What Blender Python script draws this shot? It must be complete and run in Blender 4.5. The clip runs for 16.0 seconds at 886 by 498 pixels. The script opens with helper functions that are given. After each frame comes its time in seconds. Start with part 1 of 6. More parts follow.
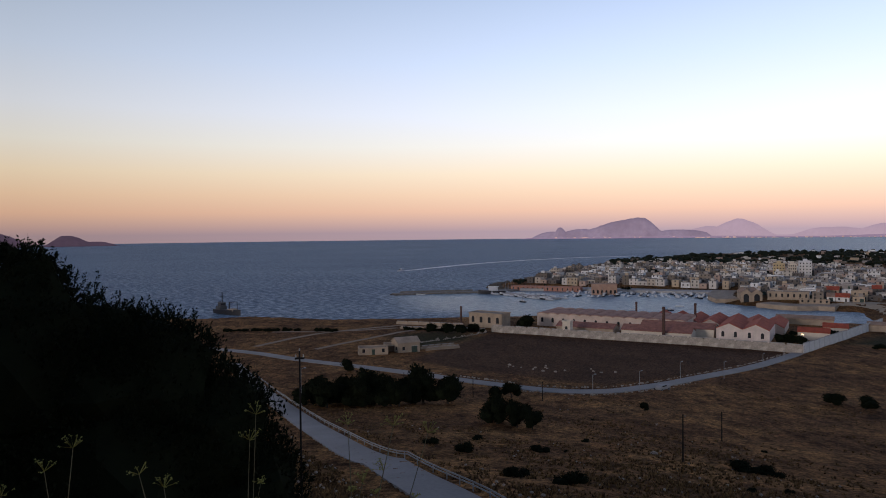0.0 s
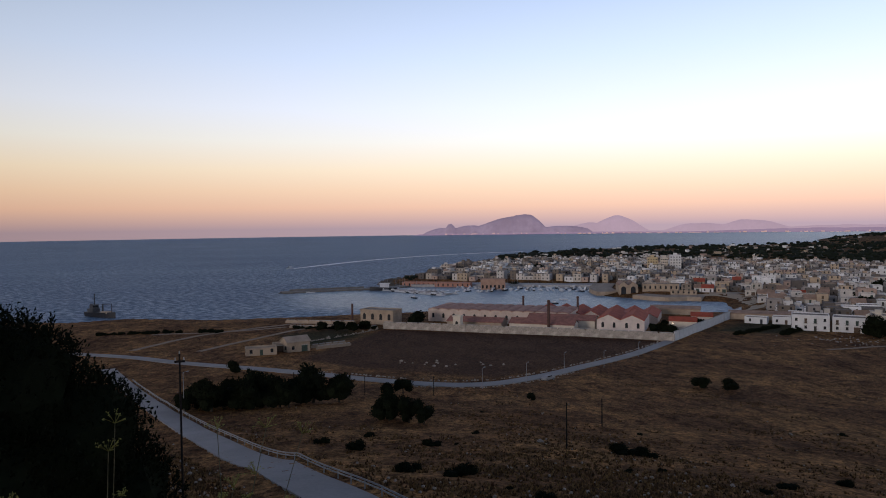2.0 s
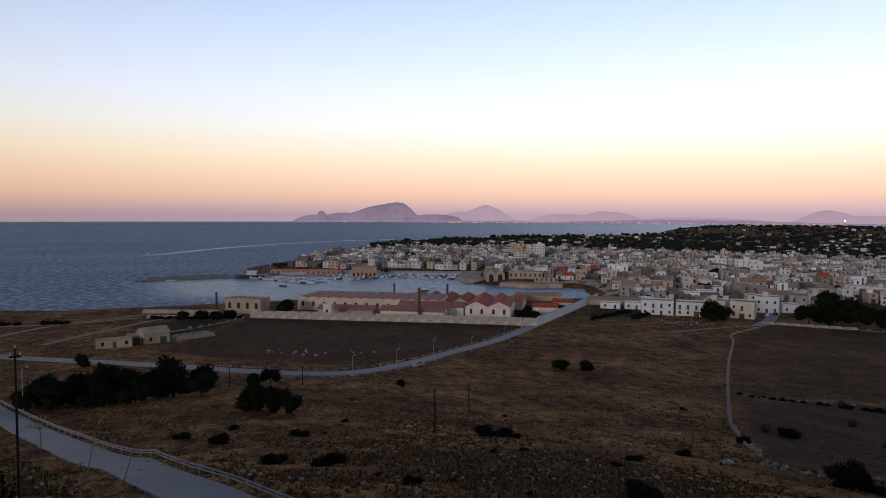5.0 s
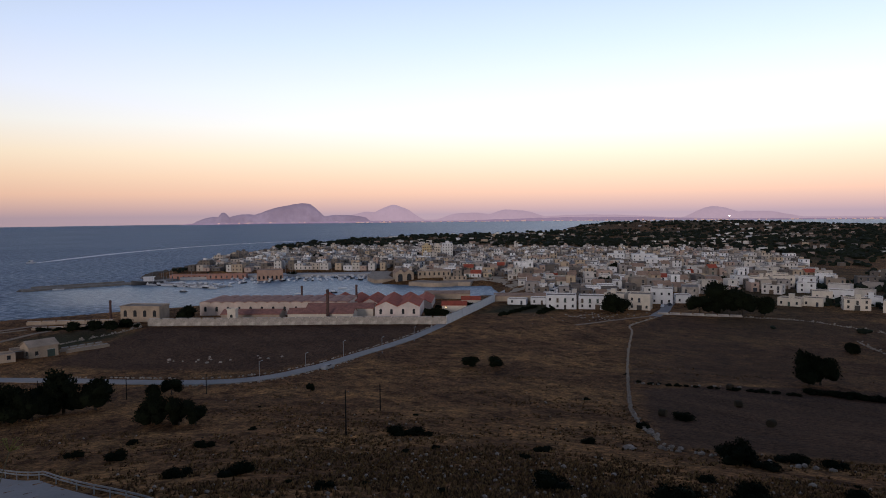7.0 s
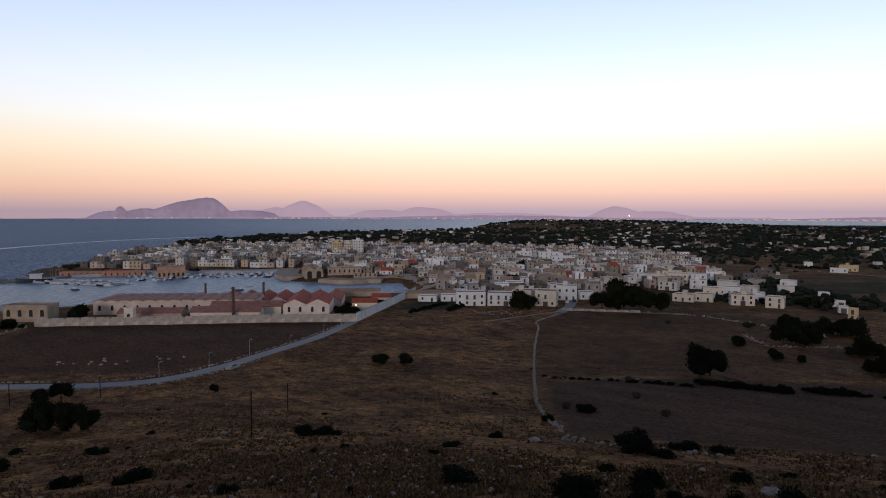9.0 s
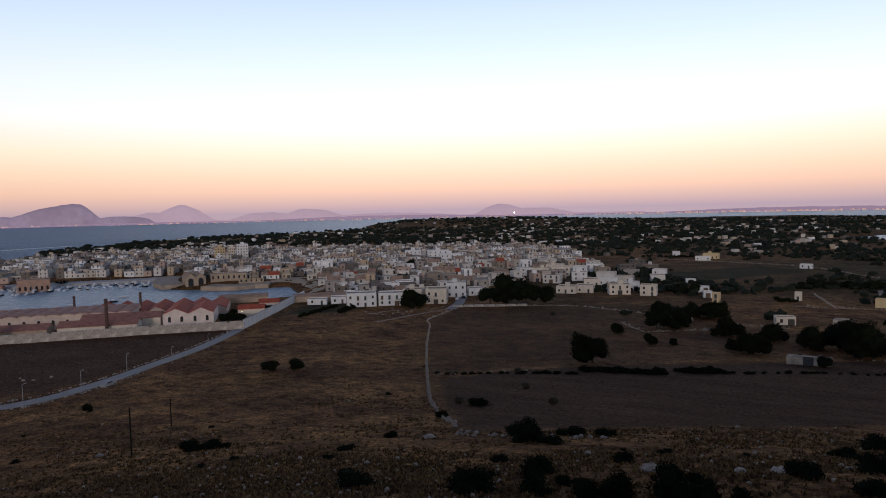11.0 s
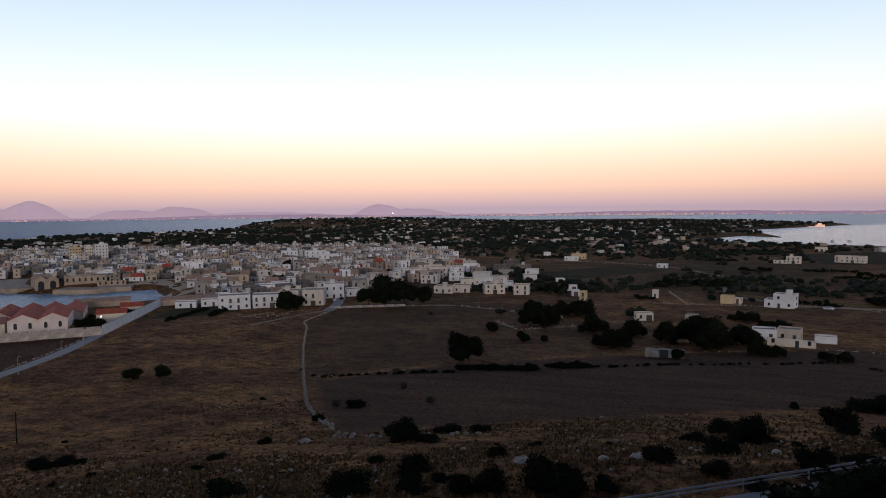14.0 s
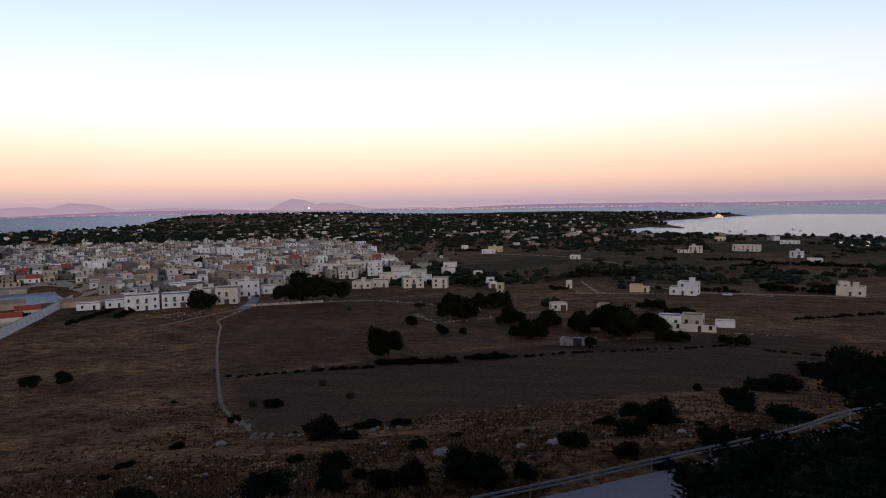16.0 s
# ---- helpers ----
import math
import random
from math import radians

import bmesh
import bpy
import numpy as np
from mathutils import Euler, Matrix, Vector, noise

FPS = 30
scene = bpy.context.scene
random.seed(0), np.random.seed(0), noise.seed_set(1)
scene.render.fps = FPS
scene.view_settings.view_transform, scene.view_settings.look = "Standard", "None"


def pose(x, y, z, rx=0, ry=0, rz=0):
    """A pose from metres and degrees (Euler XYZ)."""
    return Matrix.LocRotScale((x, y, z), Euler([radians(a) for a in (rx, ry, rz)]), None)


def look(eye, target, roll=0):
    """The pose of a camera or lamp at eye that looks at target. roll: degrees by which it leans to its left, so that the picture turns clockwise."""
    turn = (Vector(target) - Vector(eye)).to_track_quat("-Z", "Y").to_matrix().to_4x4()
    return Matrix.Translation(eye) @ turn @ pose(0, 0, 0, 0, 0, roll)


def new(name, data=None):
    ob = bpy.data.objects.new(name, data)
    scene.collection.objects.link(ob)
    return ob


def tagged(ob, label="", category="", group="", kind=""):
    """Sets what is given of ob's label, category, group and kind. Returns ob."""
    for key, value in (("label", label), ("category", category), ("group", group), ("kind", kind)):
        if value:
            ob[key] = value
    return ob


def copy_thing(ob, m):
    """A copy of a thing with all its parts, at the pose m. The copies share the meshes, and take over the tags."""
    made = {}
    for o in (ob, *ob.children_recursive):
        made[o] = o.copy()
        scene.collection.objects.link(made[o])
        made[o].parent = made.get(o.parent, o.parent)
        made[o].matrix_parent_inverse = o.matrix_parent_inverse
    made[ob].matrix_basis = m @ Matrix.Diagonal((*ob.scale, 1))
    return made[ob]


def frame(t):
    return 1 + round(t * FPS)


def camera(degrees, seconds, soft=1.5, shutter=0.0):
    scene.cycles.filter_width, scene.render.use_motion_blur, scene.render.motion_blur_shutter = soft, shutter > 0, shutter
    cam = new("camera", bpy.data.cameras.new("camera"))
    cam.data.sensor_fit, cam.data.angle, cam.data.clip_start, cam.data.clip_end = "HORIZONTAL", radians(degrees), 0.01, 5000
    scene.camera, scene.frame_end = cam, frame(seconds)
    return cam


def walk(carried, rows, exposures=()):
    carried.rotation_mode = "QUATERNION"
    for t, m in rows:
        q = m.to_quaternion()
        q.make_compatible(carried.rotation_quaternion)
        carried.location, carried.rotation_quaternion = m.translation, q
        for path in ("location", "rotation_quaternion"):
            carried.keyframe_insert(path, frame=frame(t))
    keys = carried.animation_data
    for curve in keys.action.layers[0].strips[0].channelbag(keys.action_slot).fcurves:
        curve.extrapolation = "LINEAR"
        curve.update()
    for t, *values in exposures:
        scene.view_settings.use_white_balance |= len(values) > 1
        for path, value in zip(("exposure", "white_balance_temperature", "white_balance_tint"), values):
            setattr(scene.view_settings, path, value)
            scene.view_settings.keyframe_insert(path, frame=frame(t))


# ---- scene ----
cam = camera(66.67, 16.0, soft=1.0)
EYE, ARM = 54.0, 0.6  # the eye over the sea; the arm's length on which the camera swings
TURNS = [  # seconds, yaw, pitch, roll
    (0.0, -0.00, -1.43, 0.62),
    (0.5, -1.87, -1.45, 0.63),
    (1.0, -4.13, -1.23, 0.49),
    (1.5, -7.77, -1.51, 0.57),
    (2.0, -9.24, -1.83, 0.75),
    (2.5, -11.56, -2.37, 0.66),
    (3.0, -13.68, -2.16, 0.28),
    (3.5, -15.67, -2.49, 0.02),
    (6.0, -24.19, -2.99, 0.19),
    (6.5, -26.79, -3.05, 0.50),
    (7.0, -27.90, -2.97, 0.59),
    (7.5, -29.68, -3.21, 0.69),
    (8.0, -31.59, -3.15, 0.91),
    (8.5, -33.53, -3.20, 0.19),
    (11.0, -44.90, -3.34, 1.23),
    (11.5, -47.86, -3.34, 0.92),
    (12.0, -49.17, -3.14, 0.86),
    (12.5, -50.87, -3.05, 0.68),
    (13.0, -52.71, -3.37, 0.77),
    (13.5, -53.64, -3.42, 0.64),
    (14.0, -55.17, -3.45, 0.55),
    (14.5, -57.42, -3.44, 0.66),
    (15.0, -58.94, -3.50, 0.65),
    (15.5, -60.81, -3.68, 1.03),
    (16.0, -62.15, -4.03, 0.97),
]
walk(cam, [(t, pose(ARM * math.sin(radians(-yaw)), ARM * (math.cos(radians(yaw)) - 1), EYE, 90 + pitch, roll, yaw)) for t, yaw, pitch, roll in TURNS],
     exposures=[(0.0, 0.0), (16.0, 0.0)])

# ---- sky and light ----
def lin(r, g, b):
    """Display colour 0..255 to linear."""
    return tuple(((c / 255 + 0.055) / 1.055) ** 2.4 if c > 10 else c / 255 / 12.92 for c in (r, g, b)) + (1.0,)


def ramp(nodes, stops, mode="LINEAR"):
    n = nodes.new("ShaderNodeValToRGB")
    n.color_ramp.interpolation = mode
    while len(n.color_ramp.elements) < len(stops):
        n.color_ramp.elements.new(0.5)
    for e, (p, c) in zip(n.color_ramp.elements, stops):
        e.position, e.color = p, c if len(c) == 4 else (*c, 1.0)
    return n


world = bpy.data.worlds.new("dusk_sky")
scene.world = world
world.use_nodes = True
wn, wl = world.node_tree.nodes, world.node_tree.links
wn.clear()
w_co = wn.new("ShaderNodeTexCoord")
w_sep = wn.new("ShaderNodeSeparateXYZ")
wl.new(w_co.outputs["Generated"], w_sep.inputs[0])
SKY = [
    (0.000, lin(172, 150, 158)), (0.009, lin(194, 163, 160)), (0.030, lin(232, 190, 165)), (0.055, lin(243, 210, 180)),
    (0.085, lin(248, 229, 202)), (0.125, lin(243, 241, 234)), (0.170, lin(232, 239, 252)), (0.240, lin(209, 225, 251)),
    (0.330, lin(182, 201, 230)), (0.500, lin(112, 134, 176)), (1.000, lin(56, 74, 116)),
]
w_ramp = ramp(wn, SKY)
wl.new(w_sep.outputs["Z"], w_ramp.inputs[0])
# the twilight arch: brighter over the land ahead, and warm where the sun has gone down behind
w_dot = wn.new("ShaderNodeVectorMath")
w_dot.operation = "DOT_PRODUCT"
w_dot.inputs[1].default_value = (math.sin(radians(52)), math.cos(radians(52)), 0.0)
wl.new(w_co.outputs["Generated"], w_dot.inputs[0])
w_map = wn.new("ShaderNodeMapRange")
w_map.inputs["From Min"].default_value, w_map.inputs["From Max"].default_value = 0.1, 1.0
wl.new(w_dot.outputs["Value"], w_map.inputs["Value"])
w_mul = wn.new("ShaderNodeMix")
w_mul.data_type, w_mul.blend_type = "RGBA", "MULTIPLY"
w_mul.inputs["Factor"].default_value = 1.0
wl.new(w_ramp.outputs[0], w_mul.inputs[6])
w_tint = wn.new("ShaderNodeMix")
w_tint.data_type = "RGBA"
w_tint.inputs[6].default_value, w_tint.inputs[7].default_value = (0.77, 0.74, 0.70, 1), (1.26, 1.275, 1.35, 1)
wl.new(w_map.outputs[0], w_tint.inputs["Factor"])
wl.new(w_tint.outputs[2], w_mul.inputs[7])
w_bg = wn.new("ShaderNodeBackground")
w_bg.inputs["Strength"].default_value = 1.0
wl.new(w_mul.outputs[2], w_bg.inputs[0])
w_out = wn.new("ShaderNodeOutputWorld")
wl.new(w_bg.outputs[0], w_out.inputs[0])

sun = new("sun", bpy.data.lights.new("sun", "SUN"))
sun.data.energy, sun.data.angle, sun.data.color = 0.86, radians(10), (1.0, 0.88, 0.85)  # the bright western sky, low behind the hill
sun.matrix_world = look((-74, -66, 16.0), (0, 0, 0))


# ---- materials ----
MATS = {}


def material(name, base, rough=0.8, metal=0.0, spread=0.15, scale=1.0, fine=8.0, bump=0.1, spec=0.3, per="", tints=()):
    """Principled, with variation at two scales, relief, and where asked a tint for each object or island."""
    m = bpy.data.materials.new(name)
    m.use_nodes = True
    nodes, links = m.node_tree.nodes, m.node_tree.links
    bsdf = nodes["Principled BSDF"]
    bsdf.inputs["Roughness"].default_value, bsdf.inputs["Metallic"].default_value = rough, metal
    bsdf.inputs["Specular IOR Level"].default_value = spec
    co = nodes.new("ShaderNodeTexCoord")
    out = None
    if tints:
        src = nodes.new("ShaderNodeObjectInfo" if per == "object" else "ShaderNodeNewGeometry")
        r = ramp(nodes, [(i / len(tints), (*t, 1.0)) for i, t in enumerate(tints)], "CONSTANT")
        links.new(src.outputs["Random" if per == "object" else "Random Per Island"], r.inputs[0])
        out = r.outputs[0]
    for s, k in ((scale, spread), (fine, spread * 0.7)):
        n = nodes.new("ShaderNodeTexNoise")
        n.inputs["Scale"].default_value, n.inputs["Detail"].default_value = s, 5.0
        links.new(co.outputs["Object"], n.inputs["Vector"])
        r = ramp(nodes, [(0.25, (1 - k, 1 - k, 1 - k)), (0.75, (1 + k, 1 + k * 0.95, 1 + k * 0.9))])
        links.new(n.outputs["Fac"], r.inputs[0])
        mix = nodes.new("ShaderNodeMix")
        mix.data_type, mix.blend_type = "RGBA", "MULTIPLY"
        mix.inputs["Factor"].default_value = 1.0
        if out is None:
            mix.inputs[6].default_value = (*base, 1.0)
        else:
            links.new(out, mix.inputs[6])
        links.new(r.outputs[0], mix.inputs[7])
        out = mix.outputs[2]
    links.new(out, bsdf.inputs["Base Color"])
    if bump:
        b = nodes.new("ShaderNodeBump")
        b.inputs["Strength"].default_value, b.inputs["Distance"].default_value = 0.6, bump
        links.new(n.outputs["Fac"], b.inputs["Height"])
        links.new(b.outputs[0], bsdf.inputs["Normal"])
    MATS[name] = m
    return m


WALL_TINTS = ((0.45, 0.41, 0.36), (0.60, 0.585, 0.57), (0.22, 0.18, 0.145), (0.50, 0.465, 0.43), (0.14, 0.115, 0.095), (0.70, 0.69, 0.685),
              (0.37, 0.27, 0.22), (0.42, 0.36, 0.30), (0.11, 0.095, 0.085), (0.54, 0.50, 0.46), (0.40, 0.31, 0.22), (0.28, 0.25, 0.23))
PLASTER = material("plaster", (0.6, 0.56, 0.5), 0.9, 0, 0.16, 0.25, 2.5, 0.02, 0.2, "object", WALL_TINTS)
PLASTER_FAR = material("plaster_far", (0.6, 0.56, 0.5), 0.9, 0, 0.16, 0.1, 1.0, 0.0, 0.2, "island", WALL_TINTS)
WHITE = material("whitewash", (0.60, 0.59, 0.58), 0.9, 0, 0.12, 0.3, 3.0, 0.02, 0.2)
CREAM = material("cream_render", (0.58, 0.51, 0.42), 0.9, 0, 0.14, 0.3, 3.0, 0.02, 0.2)
YELLOW = material("yellow_render", (0.50, 0.39, 0.23), 0.9, 0, 0.14, 0.3, 3.0, 0.02, 0.2)
ROOF_FLAT = material("flat_roof", (0.22, 0.19, 0.165), 0.95, 0, 0.3, 0.3, 3.0, 0.02, 0.2)
TILE = material("terracotta_tile", (0.34, 0.075, 0.040), 0.85, 0, 0.3, 0.4, 4.0, 0.05, 0.2)
TILE_PINK = material("faded_red_tile", (0.27, 0.125, 0.095), 0.9, 0, 0.3, 0.5, 4.0, 0.05, 0.2)
STACK = material("sooty_brick", (0.085, 0.050, 0.042), 0.9, 0, 0.25, 0.5, 5.0, 0.04, 0.2)
TILE_OLD = material("weathered_tile", (0.30, 0.20, 0.14), 0.9, 0, 0.3, 0.3, 3.0, 0.05, 0.2)
TUFF = material("tuff_stone", (0.33, 0.26, 0.195), 0.95, 0, 0.28, 0.25, 3.0, 0.06, 0.15)
TUFF_WALL = material("tuff_wall", (0.33, 0.295, 0.26), 0.95, 0, 0.45, 0.35, 2.5, 0.06, 0.15)
BRICK = material("red_brick", (0.17, 0.07, 0.048), 0.9, 0, 0.25, 0.5, 5.0, 0.04, 0.2)
GLASS = material("dark_window", (0.02, 0.022, 0.026), 0.25, 0, 0.2, 1.0, 6.0, 0.0, 0.5)
SHUTTER = material("painted_shutter", (0.07, 0.06, 0.05), 0.7, 0, 0.3, 1.0, 8.0, 0.01, 0.3, "object",
                   ((0.05, 0.045, 0.04), (0.04, 0.06, 0.05), (0.09, 0.06, 0.04), (0.03, 0.035, 0.045)))
ASPHALT = material("worn_asphalt", (0.25, 0.232, 0.22), 0.9, 0, 0.15, 0.15, 3.0, 0.02, 0.2)
DIRT = material("bare_dirt", (0.25, 0.185, 0.135), 0.95, 0, 0.25, 0.3, 3.0, 0.03, 0.1)
RUBBLE = material("field_stone", (0.30, 0.25, 0.205), 0.95, 0, 0.35, 0.6, 5.0, 0.05, 0.15)
CONCRETE = material("concrete", (0.38, 0.36, 0.34), 0.9, 0, 0.2, 0.4, 4.0, 0.02, 0.2)
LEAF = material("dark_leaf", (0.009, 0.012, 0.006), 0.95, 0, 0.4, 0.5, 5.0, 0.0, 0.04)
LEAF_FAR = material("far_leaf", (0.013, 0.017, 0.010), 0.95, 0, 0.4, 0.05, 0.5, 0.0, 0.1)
SCRUB = material("dry_scrub", (0.05, 0.038, 0.024), 0.9, 0, 0.4, 0.5, 5.0, 0.0, 0.1)
BARK = material("bark", (0.05, 0.04, 0.032), 0.95, 0, 0.3, 2.0, 12.0, 0.02, 0.1)
POLE = material("tarred_wood", (0.014, 0.011, 0.010), 0.9, 0, 0.3, 2.0, 20.0, 0.01, 0.2)
STEEL = material("galvanised_steel", (0.25, 0.25, 0.255), 0.6, 0.15, 0.15, 1.0, 12.0, 0.005, 0.4)
HULL_WHITE = material("white_hull", (0.50, 0.51, 0.53), 0.4, 0, 0.08, 0.5, 4.0, 0.0, 0.5)
HULL_DARK = material("dark_hull", (0.014, 0.016, 0.022), 0.5, 0, 0.2, 0.5, 4.0, 0.0, 0.4)


# ---- mesh helpers ----
def mesh_object(name, verts, faces, mat, parent=None, smooth=False):
    me = bpy.data.meshes.new(name)
    me.from_pydata(verts.tolist() if isinstance(verts, np.ndarray) else [tuple(v) for v in verts], [], faces.tolist() if isinstance(faces, np.ndarray) else [tuple(f) for f in faces])
    me.materials.append(mat)
    if smooth:
        me.polygons.foreach_set("use_smooth", [True] * len(me.polygons))
    ob = new(name, me)
    ob.parent = parent
    return ob


def boxes(items):
    """Verts and faces of boxes (x0, y0, z0, x1, y1, z1)."""
    v, f = [], []
    for x0, y0, z0, x1, y1, z1 in items:
        b = len(v)
        v += [(x0, y0, z0), (x1, y0, z0), (x1, y1, z0), (x0, y1, z0), (x0, y0, z1), (x1, y0, z1), (x1, y1, z1), (x0, y1, z1)]
        f += [(b + 3, b + 2, b + 1, b), (b + 4, b + 5, b + 6, b + 7), (b, b + 1, b + 5, b + 4), (b + 1, b + 2, b + 6, b + 5), (b + 2, b + 3, b + 7, b + 6), (b + 3, b, b + 4, b + 7)]
    return v, f


def thing(name, label, category, group="", kind=""):
    return tagged(new(name), label, category, group, kind)


# ---- the lie of the land ----
HILL = (-30.0, -52.0)
COAST = [(-900, -200), (-700, 250), (-420, 430), (-260, 420), (-200, 428), (-145, 416), (-112, 421), (-78, 411), (-49, 403), (-29, 404), (15, 408), (57, 412), (120, 385),
         (175, 372), (225, 366), (246, 381), (257, 402), (266, 426), (246, 446), (232, 444), (218, 466), (205, 486), (212, 520), (240, 567), (199, 578), (158, 599),
         (117, 616), (62, 617), (54, 678), (95, 752), (159, 879), (258, 1074), (324, 1184), (539, 1394), (732, 1453), (963, 1458), (1208, 1487), (1500, 1900), (2300, 1700),
         (2900, 900), (2500, 420), (2100, 129), (1850, 215), (1600, 300), (1430, 285), (1420, 235), (1245, 177), (1290, 250), (1087, 284), (1014, 191), (973, 12), (940, -100), (900, -500), (0, -900)]
ROAD_LOW = [(-260, 345), (-150, 306), (-83, 268), (-55, 244), (-27, 222), (-5, 203), (10, 189), (26, 177), (40, 175), (55, 183), (78, 202), (106, 226), (130, 250), (143, 265)]
ROAD_HIGH = [(-75, 235), (-41, 157), (-25, 118), (-7.5, 71), (0, 50), (8, 36), (20, 25), (33, 15.5), (38.4, 10.2), (43.9, 4), (49.4, -2.7), (55, -8.7), (70, -28), (84, -52)]
BANKED = {5: 34.6, 6: 34.6, 7: 35.1, 8: 35.3, 9: 36.0, 10: 37.2, 11: 38.2, 12: 40.0, 13: 41.0}  # heights of that road's later points



def curve_points(pts, step):
    """A smooth line through the points, as an array, about one point each step metres."""
    p = np.array(pts, float)
    q = np.vstack([2 * p[0] - p[1], p, 2 * p[-1] - p[-2]])
    out = []
    for i in range(1, len(q) - 2):
        n = max(2, int(np.linalg.norm(q[i + 1] - q[i]) / step))
        t = np.linspace(0, 1, n, endpoint=False)[:, None]
        a, b, c, d = q[i - 1], q[i], q[i + 1], q[i + 2]
        out.append(0.5 * (2 * b + (c - a) * t + (2 * a - 5 * b + 4 * c - d) * t * t + (3 * b - a - 3 * c + d) * t ** 3))
    return np.vstack(out + [p[-1:]])


def signed(x, y, poly):
    """Metres inside (plus) or outside (minus) a closed line."""
    d, inside = np.full(x.shape, 1e9), np.zeros(x.shape, bool)
    for (x0, y0), (x1, y1) in zip(poly, poly[1:] + poly[:1]):
        ex, ey = x1 - x0, y1 - y0
        k = np.clip(((x - x0) * ex + (y - y0) * ey) / (ex * ex + ey * ey), 0, 1)
        d = np.minimum(d, np.hypot(x - x0 - k * ex, y - y0 - k * ey))
        inside ^= ((y0 > y) != (y1 > y)) & (x < x0 + (y - y0) * ex / (ey if ey else 1e-9))
    return np.where(inside, d, -d)


def waves(x, y, size, seed):
    """Smooth random ups and downs, about -1 to 1."""
    r, h = random.Random(seed), 0
    for i in range(7):
        a, k = r.uniform(0, 6.28), 6.28 / size * (0.6 + 0.35 * i)
        h = h + np.sin(k * (x * math.cos(a) + y * math.sin(a)) + r.uniform(0, 6.28)) / (1 + 0.5 * i)
    return h / 2.6


def slope(x, y):
    s = np.hypot(x - HILL[0], y - HILL[1]) - 60
    h = np.where(s > 0, 4 + 48.4 * np.exp(-np.maximum(s, 0) / 100), 52.4 + 14 * (1 - np.exp(np.minimum(s, 0) / 30)))
    d = np.hypot(x, y)
    for cx, cy, top, wide in MOUNDS:
        h = h + top * np.exp(-((x - cx) ** 2 + (y - cy) ** 2) / wide ** 2)
    return h + np.clip((d - 25) / 60, 0, 1) * np.clip(1 - d / 500, 0, 1) * 0.35 * waves(x, y, 22, 3)


MOUNDS = [(1420, 1500, 16, 230), (1800, 1450, 17, 330), (26, 9, -5.0, 13)]


def line_z(line):
    return slope(line[:, 0], line[:, 1])


ROADS = [(curve_points(ROAD_LOW, 3.0), 2.2), (curve_points(ROAD_HIGH, 2.0), 3.2)]
ROAD_Z = []
for line, half in ROADS:
    z = line_z(line)
    if half > 3:
        keys = [0] + [int(np.argmin(np.hypot(*(line - ROAD_HIGH[i]).T))) for i in BANKED]
        lift = np.interp(np.arange(len(line)), [0, keys[1] - 12] + keys[1:], [0, 0] + [BANKED[i] - z[k] for i, k in zip(BANKED, keys[1:])])
        z = z + lift
    for _ in range(30):
        z[1:-1] = (z[:-2] + z[1:-1] * 2 + z[2:]) / 4
    ROAD_Z.append(z)


def land(x, y):
    """The ground's height."""
    x, y = np.asarray(x, float), np.asarray(y, float)
    h = slope(x, y)
    for (line, half), lz in zip(ROADS, ROAD_Z):
        near = np.full(x.shape, 1e9)
        rz = np.zeros(x.shape)
        for (px, py), z in zip(line, lz):
            d = (x - px) ** 2 + (y - py) ** 2
            m = d < near
            near, rz = np.where(m, d, near), np.where(m, z, rz)
        k = np.clip((np.sqrt(near) - half - 0.8) / 5.0, 0, 1)
        k = k * k * (3 - 2 * k)
        h = rz - 0.12 + (h - rz + 0.12) * k
    sd = signed(x, y, COAST) + 3.0 * waves(x, y, 26, 5) + 1.5 * waves(x, y, 9, 8)
    return np.clip(np.minimum(h, 0.35 + sd * 0.22), -3, None)


def ground_at(x, y):
    """The ground's height at one place."""
    p = np.array([x], float), np.array([y], float)
    if math.hypot(x, y) > 220:
        return float(land(*p)[0])
    h = float(slope(*p)[0])
    for (line, half), lz in zip(ROADS, ROAD_Z):
        d = np.hypot(line[:, 0] - x, line[:, 1] - y)
        i = int(d.argmin())
        k = min(1.0, max(0.0, (d[i] - half - 0.8) / 5.0))
        h = lz[i] - 0.12 + (h - lz[i] + 0.12) * k * k * (3 - 2 * k)
    return float(h)


PLOUGHED = [(64, 60), (84, 84), (110, 112), (135, 106), (170, 78), (190, 62), (240, 15), (235, -10), (200, -20), (120, 15)]
DUSKY = [(22, 318), (88, 283), (136, 251), (105, 229), (78, 206), (45, 185), (5, 215), (-12, 240)]
FIELD_N = [(112, 118), (156, 165), (187, 196), (229, 224), (300, 170), (240, 60), (190, 70), (135, 110)]
GREENS = [[(165, 278), (200, 305), (225, 300), (230, 270), (190, 262)], [(420, 190), (450, 240), (560, 200), (520, 150)], [(640, 60), (760, 90), (860, 20), (700, -40)], [(-12, 270), (15, 300), (5, 330), (-25, 310)]]

